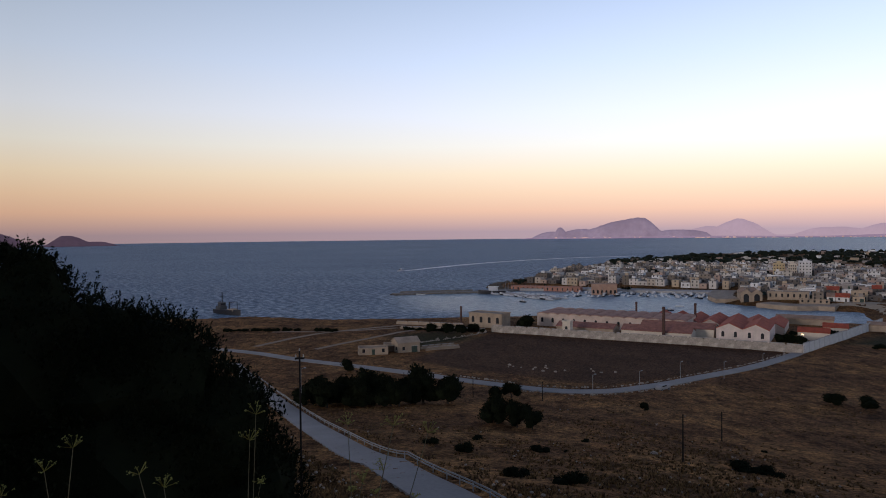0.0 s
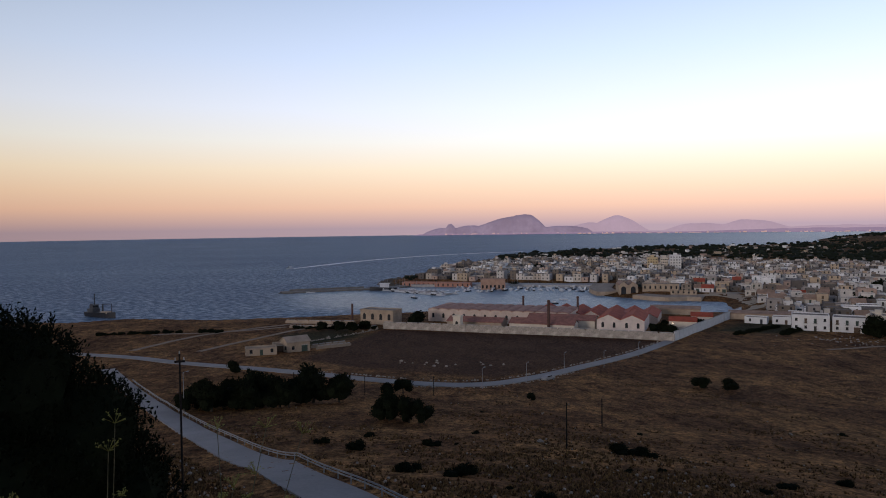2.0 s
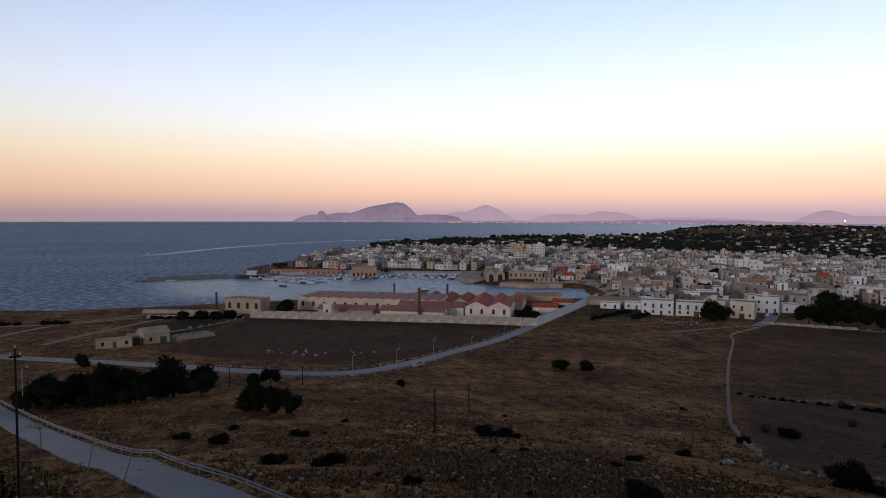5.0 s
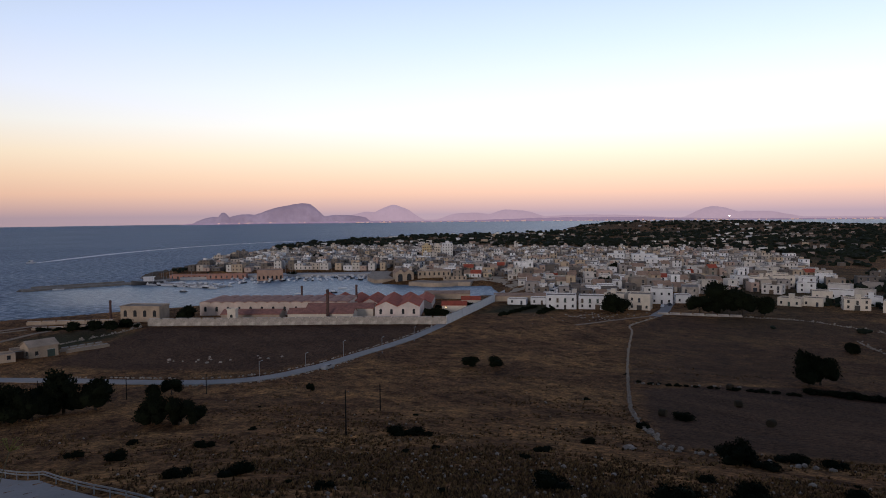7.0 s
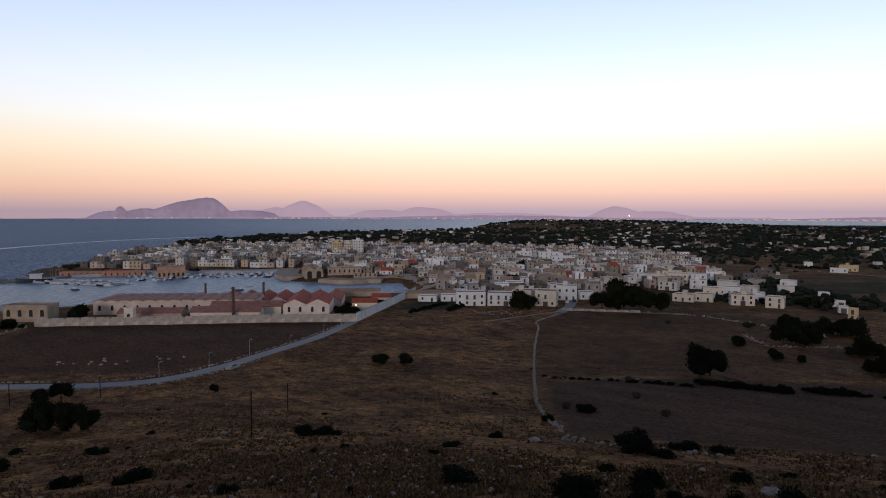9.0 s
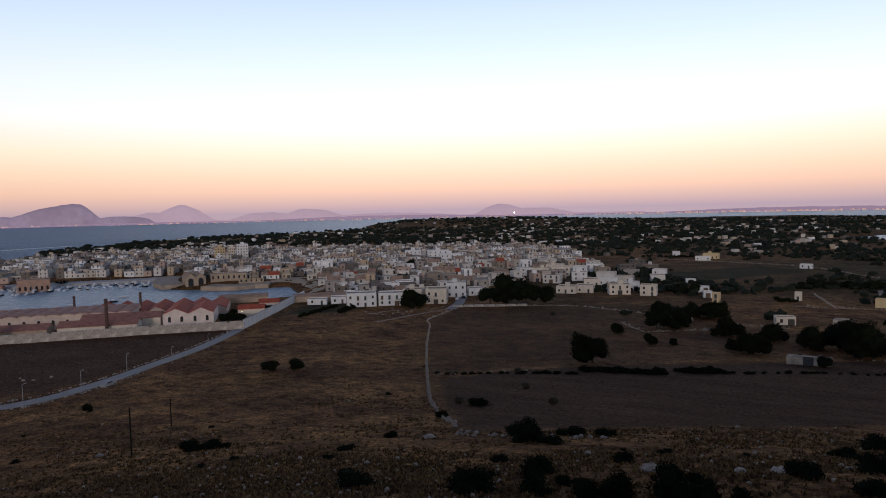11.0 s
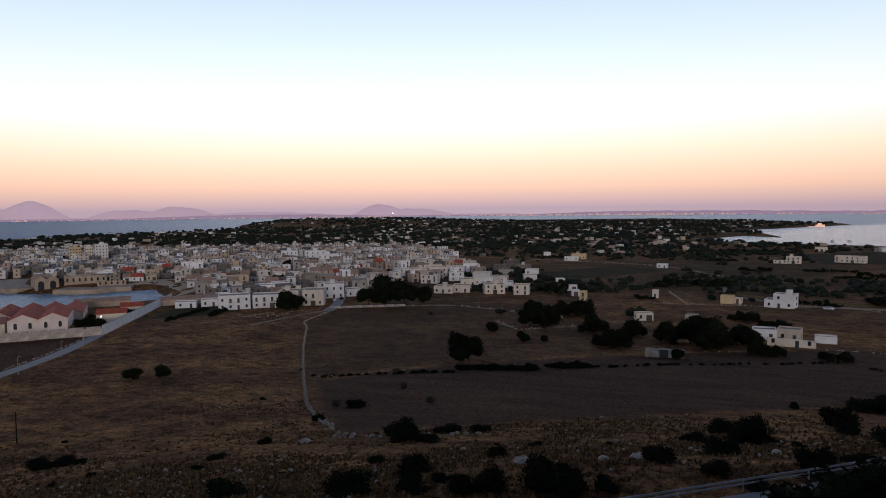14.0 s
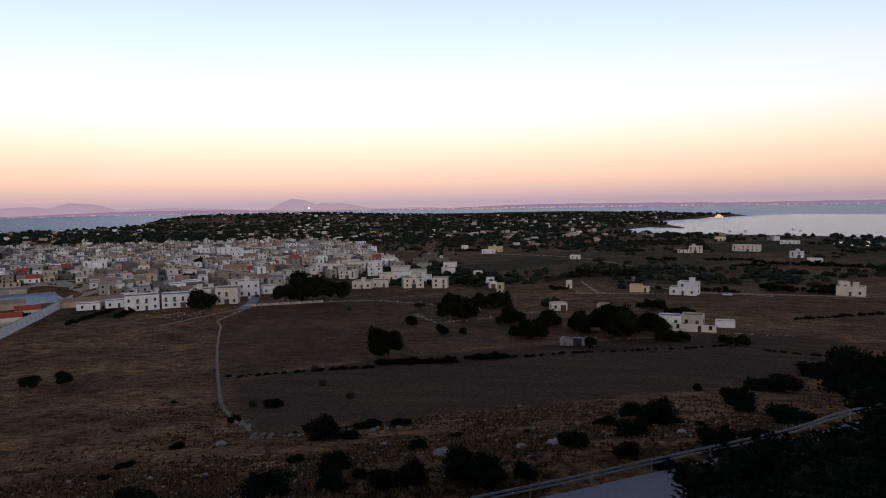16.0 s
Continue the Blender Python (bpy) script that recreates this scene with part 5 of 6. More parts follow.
def utility_pole(x, y, h, r, deg, label, arm=True):
    top = thing("utility_pole", label, "utility pole", "wooden poles on the hillside")
    top.matrix_basis = pose(x, y, ground_at(x, y), 0, 0, deg)
    tube("shaft", (0, 0, -1.0), (0, 0, h), r, r * 0.72, POLE, top)
    if arm:
        beam_arm = mesh_object("crossarm", *boxes([(-0.2, -0.04, h - 0.36, 0.2, 0.04, h - 0.28)]), POLE, top)
        for ox in (-0.16, 0.16):
            tube("insulator", (ox, 0, h - 0.28), (ox, 0, h - 0.16), 0.03, 0.025, CONCRETE, beam_arm, 6)
        tube("insulator", (0.0, 0, h), (0.0, 0, h + 0.1), 0.03, 0.025, CONCRETE, top, 6)


utility_pole(-6.12, 28.35, 6.92, 0.05, 15, "dark wooden utility pole with a small crossarm")
for x, y, h in ((31.6, 88.9, 6.5), (46.7, 112.9, 5.0), (6.8, 160.6, 4.6), (-10.5, 172.9, 4.6), (22.9, 157.1, 4.6)):
    utility_pole(x, y, h, 0.12, 20, "thin dark wooden utility pole in the dry field", False)


def street_lamp(x, y, h):
    top = thing("street_lamp", "thin galvanised street lamp beside the narrow road", "street lamp", "lamps along the narrow road")
    top.matrix_basis = pose(x, y, ground_at(x, y), 0, 0, 40)
    tube("post", (0, 0, -0.5), (0, 0, h), 0.08, 0.055, STEEL, top)
    arm = tube("arm", (0, 0, h), (0.9, 0, h + 0.15), 0.05, 0.04, STEEL, top, 6)
    mesh_object("lamp_head", *boxes([(0.7, -0.12, h + 0.05, 1.25, 0.12, h + 0.2)]), STEEL, arm)


for x, y, h in ((36.7, 166, 5.2), (51.8, 178, 5.2), (69.3, 197, 5.0), (83, 199, 5.0), (104, 219, 5), (-31.5, 147, 8.2), (118, 233, 5)):
    street_lamp(x, y, h)


# ---- parked cars ----
def car(x, y, deg, mat, label):
    top = thing("car", label, "car", "cars parked by the roads")
    top.matrix_basis = pose(x, y, ground_at(x, y) + 0.1, 0, 0, deg)
    prof = [(-2.1, 0.35), (2.1, 0.35), (2.1, 0.75), (1.2, 0.9), (0.6, 1.42), (-1.2, 1.45), (-1.9, 0.95), (-2.1, 0.85)]
    v = [(a, s2 * 0.82 * (0.88 if b > 1.2 else 1), b) for s2 in (-1, 1) for a, b in prof]
    n = len(prof)
    mesh_object("body", v, [tuple(range(n)), tuple(range(2 * n - 1, n - 1, -1))] + [(i, i + n, (i + 1) % n + n, (i + 1) % n) for i in range(n)], mat, top)
    mesh_object("windows", *boxes([(-1.15, -0.79, 0.95, 0.65, 0.79, 1.35)]), GLASS, top)
    for wx in (-1.35, 1.35):
        for wy in (-0.8, 0.8):
            tyre = tube("wheel", (wx, wy - 0.09, 0.22), (wx, wy + 0.09, 0.22), 0.32, 0.32, HULL_DARK, top, 12)
            tube("rim", (wx, wy - 0.10, 0.22), (wx, wy + 0.10, 0.22), 0.18, 0.18, STEEL, tyre, 10)


car(57.7, 177.2, 35, STEEL, "small silver car parked beside the narrow road")
car(352.0, 30, 80, HULL_WHITE, "white van parked on the pale farm track")
for i, (x, y) in enumerate(((259, 250), (266, 252), (284, 263), (288, 398), (290, 405), (292, 412), (285, 391))):
    car(x, y, 40 + 15 * i, (HULL_WHITE, HULL_DARK, STEEL)[i % 3], "car parked at the edge of town")


# ---- round bales ----
def bale(x, y, deg):
    top = thing("hay_bale", "dark weathered round hay bale in the ploughed field", "hay bale", "bales in the ploughed field")
    top.matrix_basis = pose(x, y, ground_at(x, y) + 0.62, 0, 0, deg)
    n, r = 18, random.Random(int(x * 10))
    v, f = [], []
    for yy, k in ((-0.62, 0.0), (-0.62, 0.9), (-0.5, 1.0), (-0.15, 1.03), (0.15, 1.02), (0.5, 1.0), (0.62, 0.9), (0.62, 0.0)):
        v += [(0.7 * k * math.cos(6.283 * i / n) * r.uniform(0.97, 1.03), yy, 0.66 * k * math.sin(6.283 * i / n) * r.uniform(0.97, 1.03)) for i in range(n)]
    f = [(j * n + i, j * n + (i + 1) % n, (j + 1) * n + (i + 1) % n, (j + 1) * n + i) for j in range(7) for i in range(n)]
    mesh_object("roll", v, f, SCRUB, top)
    for yy in (-0.3, 0.3):
        mesh_object("twine", [(0.735 * math.cos(6.283 * i / n), yy + o, 0.70 * math.sin(6.283 * i / n)) for o in (-0.02, 0.02) for i in range(n)], [(i, (i + 1) % n, (i + 1) % n + n, i + n) for i in range(n)], BARK, top)


for x, y, deg in ((88, 84.5, 20), (110, 86.5, 60), (97, 70, 100), (128, 103, 10)):
    bale(x, y, deg)

rng = random.Random(88)
spots = []
for _ in range(16):
    t = rng.random()
    x, y = 20 + 30 * t + rng.gauss(0, 2.0), 221 - 13 * t + rng.gauss(0, 3.0)
    spots.append((x, y, ground_at(x, y) + 0.1, rng.uniform(0.25, 0.7)))
for _ in range(60):
    x, y = 205 + rng.gauss(0, 12), 240 + rng.gauss(0, 7)
    spots.append((x, y, ground_at(x, y) + 0.05, rng.uniform(0.2, 0.6)))
rocks("field_stones", spots, RUBBLE, "pale stones lying in the field beside the works", 89, category="stones")

pond = [(800 + 42 * math.cos(a / 24 * 6.283) * (1 + 0.15 * math.sin(3 * a)), -58 + 30 * math.sin(a / 24 * 6.283) * (1 + 0.15 * math.cos(2 * a)), 4.25) for a in range(24)]
tagged(mesh_object("pond", pond, [tuple(range(24))], SAND_WATER), "pale still pond near the far shore", "pond", kind="structure")


# ---- plants ----
def leaves(gen, blobs, n, length, width, rise=0.3):
    """Leaf blades (diamonds) in the outer part of a union of ellipsoids (x, y, z, rx, ry, rz)."""
    b = np.array(blobs)
    weight = (b[:, 3] * b[:, 5]) / (b[:, 3] * b[:, 5]).sum()
    k = gen.choice(len(b), n, p=weight)
    d = gen.normal(size=(n, 3))
    d /= np.linalg.norm(d, axis=1, keepdims=True)
    d[:, 2] = np.where(d[:, 2] < -0.5, -d[:, 2], d[:, 2])
    lump = 1 + 0.16 * np.sin(5 * d[:, 0] + 3 * k) * np.sin(4 * d[:, 1] + 2 * k + 1) + 0.12 * np.sin(9 * d[:, 2] + 7 * d[:, 0] + k)
    c = b[k, :3] + d * b[k, 3:] * (lump * (0.72 + 0.33 * gen.random(n) ** 0.7))[:, None]
    ax = d * 0.7 + gen.normal(size=(n, 3)) * 0.6
    ax[:, 2] += rise
    ax /= np.linalg.norm(ax, axis=1, keepdims=True)
    side = np.cross(ax, gen.normal(size=(n, 3)))
    side /= np.linalg.norm(side, axis=1, keepdims=True)
    l, w = length * gen.uniform(0.6, 1.3, n)[:, None], width * gen.uniform(0.6, 1.3, n)[:, None]
    v = np.stack([c - ax * l * 0.5, c + side * w * 0.5, c + ax * l * 0.5, c - side * w * 0.5], 1).reshape(-1, 3)
    return v, np.arange(4 * n).reshape(n, 4)


def core(gen, blobs, scale):
    """Uneven dark inner masses that keep a crown from being see-through."""
    vs, fs, o = [], [], 0
    for x, y, z, rx, ry, rz in blobs:
        bm = bmesh.new()
        bmesh.ops.create_icosphere(bm, subdivisions=2, radius=1.0)
        p = np.array([q.co[:] for q in bm.verts])
        p *= (scale * (1 + 0.16 * np.sin(4 * p[:, 0] + x) * np.sin(5 * p[:, 2] + z) + gen.uniform(-0.12, 0.12, len(p))))[:, None]
        vs.append(p * np.array([rx, ry, rz]) + np.array([x, y, z]))
        fs += [tuple(i.index + o for i in f.verts) for f in bm.faces]
        o += len(p)
        bm.free()
    return np.vstack(vs), fs


def crown_mesh(seed, blobs, n, length, width, mat, scale=0.78, rise=0.3):
    gen = np.random.default_rng(seed)
    v1, f1 = leaves(gen, blobs, n, length, width, rise)
    v2, f2 = core(gen, blobs, scale)
    me = bpy.data.meshes.new("crown")
    me.from_pydata(np.vstack([v1, v2]).tolist(), [], f1.tolist() + [tuple(i + len(v1) for i in f) for f in f2])
    me.materials.append(mat)
    return me


def trunk_into(parent, h, r, limbs, seed):
    q = random.Random(seed)
    bole = tube("trunk", (0, 0, -0.8), (q.uniform(-0.2, 0.2), 0, h), r, r * 0.6, BARK, parent)
    for _ in range(limbs):
        a = q.uniform(0, 6.28)
        tube("limb", (0, 0, h * q.uniform(0.6, 0.95)), (h * 0.5 * math.cos(a), h * 0.5 * math.sin(a), h * q.uniform(1.25, 1.6)), r * 0.5, r * 0.2, BARK, bole, 6)


def plant(name, label, category, group, crown, h, r, limbs, seed):
    top = thing(name, label, category, group)
    if h:
        trunk_into(top, h, r, limbs, seed)
    ob = new("crown", crown)
    ob.parent = top
    return top


def make_kinds():
    """Seven plants of about one metre's radius, to be set at their own sizes."""
    q, out = random.Random(101), []
    for i in range(4):
        blobs = [(q.uniform(-0.55, 0.55), q.uniform(-0.55, 0.55), q.uniform(0.45, 1.15), q.uniform(0.42, 0.68), q.uniform(0.42, 0.68), q.uniform(0.36, 0.58)) for _ in range(7 + i)]
        out.append(("tree", "dark evergreen tree with an uneven dense crown", "tree", "trees on the plain", crown_mesh(110 + i, blobs, 1900, 0.15, 0.08, LEAF), 0.45, 0.10, 1))
    for i in range(3):
        blobs = [(q.uniform(-0.5, 0.5), q.uniform(-0.5, 0.5), q.uniform(0.15, 0.45), q.uniform(0.4, 0.6), q.uniform(0.4, 0.6), q.uniform(0.28, 0.45)) for _ in range(5)]
        out.append(("shrub", "low dark rounded shrub in dry grass", "shrub", "shrubs on the hillside", crown_mesh(130 + i, blobs, 1400, 0.12, 0.06, LEAF if i < 2 else SCRUB), 0.12, 0.06, 0))
    return out


KINDS = make_kinds()
FIRST = {}


def grow(k, x, y, s, tall=1.0, label=""):
    s *= 0.82 if k > 3 else 0.66
    m = pose(x, y, ground_at(x, y), 0, 0, (x * 37 + y * 91) % 360) @ Matrix.Diagonal((s, s, s * tall, 1))
    if k in FIRST:
        ob = copy_thing(FIRST[k], m)
    else:
        ob = FIRST[k] = plant(*KINDS[k], 140 + k)
        ob.matrix_basis = m
    if label:
        tagged(ob, label)
    return ob


rng = random.Random(201)
# trees and bushes by the two roads
for x, y, s in ((-33, 150, 2.6), (-28, 148, 3.0), (-24, 150, 2.8), (-20, 147, 2.6), (-16, 149, 2.9), (-12, 147, 2.4), (-8, 150, 2.6), (-5, 152, 3.0), (1, 151.5, 2.6), (-30, 156, 2.4), (-22, 154, 2.5), (-31, 146, 2.4), (-26, 145, 2.6), (-18, 145.5, 2.4), (-10, 146, 2.2),
                (12, 158, 2.2), (16, 161, 2.6), (10.5, 126, 2.6), (9.5, 122, 2.8), (13, 120, 2.9), (15.5, 118.5, 2.2), (-30.5, 211, 2.2), (43.3, 145.3, 1.3), (93, 160, 2.2), (98, 155.5, 2.2)):
    grow(rng.randrange(4), x, y, s * (1.1 if y < 200 and x < 8 else 0.74 if x < 90 else 0.9), 1.05 if x < 90 else 0.72)
grow(1, 154, 98.5, 3.3, 1.15, "broad dark tree standing alone in the field")
grow(2, 152, 100, 2.6, 1.3)
for x, y, s in ((2.6, 88, 1.9), (7.1, 67, 1.7), (11.8, 63, 1.5), (-2, 96, 1.1), (5, 104, 1.0), (13, 92, 1.2), (88, 80, 1.6), (66, 52, 2.0), (69, 47, 1.6), (63, 49, 1.4), (72, 44, 1.2), (38.4, 85.3, 1.9), (41, 84, 1.5), (56, 66, 0.9),
                (90, 5, 1.4), (104, 6.5, 1.3), (38, 26, 0.8), (47, 40, 0.8), (52, 30, 0.9)):
    grow(rng.randrange(4, 6), x, y, s, rng.uniform(0.75, 1.05))
for x, y, s in ((72, -6, 2.6), (76, -10, 3.0), (70, -11, 2.5), (84, -9, 3.0), (66, -7, 2.0)):
    grow(rng.randrange(4), x, y, s, 1.1, "large dark evergreen beside the hillside road")
for x, y, s in ((19.5, 3.6, 1.5), (20.5, 1.2, 1.7), (21.0, -1.4, 1.8), (21.0, -4.0, 1.9), (23.0, -6.0, 2.0), (17.6, 2.2, 1.4), (17.6, -0.4, 1.5), (18.0, -3.0, 1.6), (15.6, 1.2, 1.1), (15.4, -1.4, 1.2), (24.0, -2.6, 1.7), (24.0, 0.6, 1.5), (27.0, -5.6, 1.8), (33.0, 5.0, 2.2), (34.0, 2.5, 2.6), (30.5, 7.5, 1.3), (33.5, 8.3, 1.6), (36.5, 5.0, 1.9),
                (35.0, 0.0, 2.8), (36.0, -3.0, 3.0), (37.0, -6.0, 3.0), (39.0, -9.0, 3.2), (30.0, 1.0, 2.4), (31.0, -3.0, 2.8), (32.0, -7.0, 3.0), (28.0, -1.0, 2.2), (42.0, -13.0, 3.2), (29.5, 4.0, 1.7), (34.0, -10.0, 3.0)):
    grow(rng.randrange(4, 6), x, y, s, rng.uniform(0.6, 0.75), "dense dark shrub on the steep slope")
SLOPE = [(69.4, 17.3, 1.3, 0.8), (82.3, 16.9, 2.5, 0.7), (71.1, 12.2, 2.6, 1.3), (56.4, 11.9, 1.7, 1.0), (49.8, 4.4, 1.5, 1.3), (74.4, 0.1, 4.0, 0.6), (101.6, 6.9, 2.7, 1.2),
         (121.5, 14.6, 1.2, 1.3), (127.9, 3.0, 5.3, 0.8), (156.2, -3.5, 3.7, 1.1), (137.1, -8.4, 7.3, 1.3), (164.6, -14.0, 5.8, 1.2), (49.5, 14.6, 1.6, 1.2), (47.1, 10.0, 1.2, 0.9),
         (42.0, 15.7, 1.1, 1.1), (40.4, 17.4, 1.4, 1.2)]
VERGE = [(46.0, 7.2, 0.9, 1.3), (52.3, 2.1, 1.3, 0.7), (46.4, 62.8, 1.4, 0.6), (61.9, 48.3, 2.4, 1.3), (62.3, 45.4, 1.9, 0.7), (30.1, 39.9, 1.9, 0.8), (32.4, 30.1, 1.9, 1.0),
         (40.7, 30.8, 1.6, 1.1), (35.1, 26.4, 1.6, 0.9), (36.3, 23.5, 1.3, 1.3), (37.7, 22.0, 1.4, 1.3), (40.0, 19.6, 1.9, 1.3), (43.7, 19.3, 0.9, 1.0), (68.9, 16.5, 1.3, 1.0),
         (38.6, 33.3, 0.6, 1.0), (74.9, 75.8, 1.4, 1.3)]
for x, y, s, tall in SLOPE + VERGE:
    grow(rng.randrange(4, 6), x, y, s * 0.78, tall, "dense dark shrub on the steep slope")
# scattered over the hillside
for _ in range(150):
    az, d = radians(rng.uniform(-12, 92)), rng.uniform(46, 210)
    x, y = d * math.sin(az), d * math.cos(az)
    p = np.array([x]), np.array([y])
    if min(np.hypot(l[:, 0] - x, l[:, 1] - y).min() for l, _ in ROADS) < 6 or signed(*p, PLOUGHED)[0] > -3 or signed(*p, DUSKY)[0] > -2 or (d > 110 and rng.random() < 0.75):
        continue
    grow(rng.choice((4, 5, 6, 6)), x, y, rng.uniform(0.25, 0.75) * (1.25 if d < 70 else 1), rng.uniform(0.5, 0.9))
# hedges along field edges
for x0, y0, x1, y1, n, s in ((140, 91, 149, 76, 11, 1.5), (155, 74, 161, 66, 7, 1.5), (115, 118, 128, 102, 9, 0.6), (128, 103, 135, 91, 7, 0.8), (160, 66, 178, 47, 8, 0.7), (178, 47, 208, 14, 12, 0.6), (201, 9, 194, -19, 11, 0.6), (281, 2, 314, -30, 11, 1.2),
                             (-110, 335, -70, 333, 10, 1.6), (-62, 330, -52, 328, 4, 1.8),
                             (20, 322, -20, 333, 12, 1.8), (170, 265, 205, 285, 14, 1.5), (190, 262, 212, 276, 10, 1.6)):
    n = int(n * 1.8)
    for i in range(n):
        t = (i + rng.random()) / n
        grow(rng.randrange(4, 6), x0 + (x1 - x0) * t, y0 + (y1 - y0) * t + rng.uniform(-1, 1), s * rng.uniform(0.7, 1.2), 0.9)
# groves round the gardens and farms: x, y, length across the slope, number, height
WOOD_NEAR = [(213, 126, 0, 2, 3.6), (198, 105, 1, 2, 3.0), (201, 99, 0, 2, 1.9), (233, 116, 9, 3, 7.3), (265, 119, 10, 4, 6.3), (275, 141, 5, 3, 4.6), (228, 93, 6, 3, 5.3),
             (195, 74, 7, 3, 6.2), (225, 77, 5, 3, 5.5), (214, 63, 0, 2, 7.7), (216, 56, 0, 1, 7.8), (205, 47, 3, 2, 8.0), (222, 42, 7, 3, 7.1), (208, 33, 7, 5, 3.1),
             (187, 52, 0, 2, 2.9), (292, 55, 11, 6, 3.4), (278, 41, 10, 6, 3.3), (209, 16, 6, 4, 3.1)]
WOOD_FAR = [(350, 170, 13, 4, 8.4), (383, 157, 15, 6, 4.8), (411, 126, 10, 6, 3.6), (424, 110, 40, 9, 8.0), (347, 113, 8, 4, 3.9), (367, 39, 14, 7, 4.0), (364, 30, 9, 6, 2.7),
            (378, -5, 40, 10, 6.9), (402, -14, 12, 6, 4.0), (566, 48, 33, 12, 4.7), (519, 29, 22, 10, 3.9), (540, 4, 48, 13, 5.8), (535, -30, 44, 16, 4.4), (552, 96, 22, 7, 5.6),
            (639, 137, 22, 8, 4.9), (606, 291, 28, 10, 5.0), (776, 142, 46, 13, 5.9)]
WOOD_TOWN = [(143, 278, 8, 5, 3.4), (157, 302, 1, 2, 4.5), (173, 298, 7, 4, 5.1), (358, 450, 5, 3, 6.7), (363, 489, 7, 3, 6.0), (444, 535, 2, 2, 5.8), (398, 330, 4, 3, 6.0),
             (419, 407, 15, 5, 6.8), (492, 446, 4, 2, 7.7), (159, 588, 0, 1, 10.1), (243, 624, 0, 1, 4.4), (269, 563, 1, 2, 5.2), (231, 264, 0, 1, 2.3)]
far_spots = []
for x, y, length, n, s in WOOD_NEAR + WOOD_FAR + WOOD_TOWN:
    d = math.hypot(x, y)
    s *= 0.8 if d < 320 else 0.95
    for i in range(round(n * 1.9)):
        u = ((i + rng.random()) / (n * 1.9) - 0.5) * (length + 0.5 * s)
        v = abs(rng.gauss(0, 1.1)) * s
        tx, ty, size, tall = x + u * y / d + v * x / d, y - u * x / d + v * y / d, s * rng.choice((0.32, 0.42, 0.5, 0.62)), rng.uniform(0.85, 1.1)
        if d < 320:
            grow(rng.randrange(4), tx, ty, size, tall)
        else:
            far_spots.append((tx, ty, size * 0.66, tall))
for x, y, s in ((262, 216, 7.5), (268, 210, 6), (276, 204, 5), (254, 222, 5), (222, 245, 4.8), (226, 243, 3.6), (41, 333, 3.4), (2, 318, 2.4), (8, 316, 2.2), (-6, 321, 2.2), (14, 320, 2.4), (217, 694, 5), (300, 340, 4), (330, 380, 4), (380, 420, 4.4)):
    grow(rng.randrange(4), x, y, s, 0.95)


def far_grove(spots):
    """The trees of the farther groves, past counting: small crowns of leaf clumps, joined."""
    q, shapes = random.Random(303), []
    for i in range(4):
        blobs = [(q.uniform(-0.55, 0.55), q.uniform(-0.55, 0.55), q.uniform(0.45, 1.15), q.uniform(0.42, 0.68), q.uniform(0.42, 0.68), q.uniform(0.36, 0.58)) for _ in range(6)]
        gen = np.random.default_rng(310 + i)
        v1, f1 = leaves(gen, blobs, 240, 0.34, 0.2)
        v2, f2 = core(gen, blobs, 0.8)
        shapes.append((np.vstack([v1, v2]), f1.tolist() + [tuple(k + len(v1) for k in f) for f in f2]))
    vs, fs, o = [], [], 0
    for n, (x, y, s, tall) in enumerate(spots):
        v, f = shapes[n % 4]
        a = q.uniform(0, 6.28)
        c, d = math.cos(a), math.sin(a)
        vs.append(np.stack([x + s * (v[:, 0] * c - v[:, 1] * d), y + s * (v[:, 0] * d + v[:, 1] * c), ground_at(x, y) + s * tall * (v[:, 2] - 0.1)], 1))
        fs += [tuple(k + o for k in face) for face in f]
        o += len(v)
    return mesh_object("distant_grove", np.vstack(vs), fs, LEAF)


tagged(far_grove(far_spots), "dark evergreen groves round the farther farms and streets", "trees", kind="stuff")


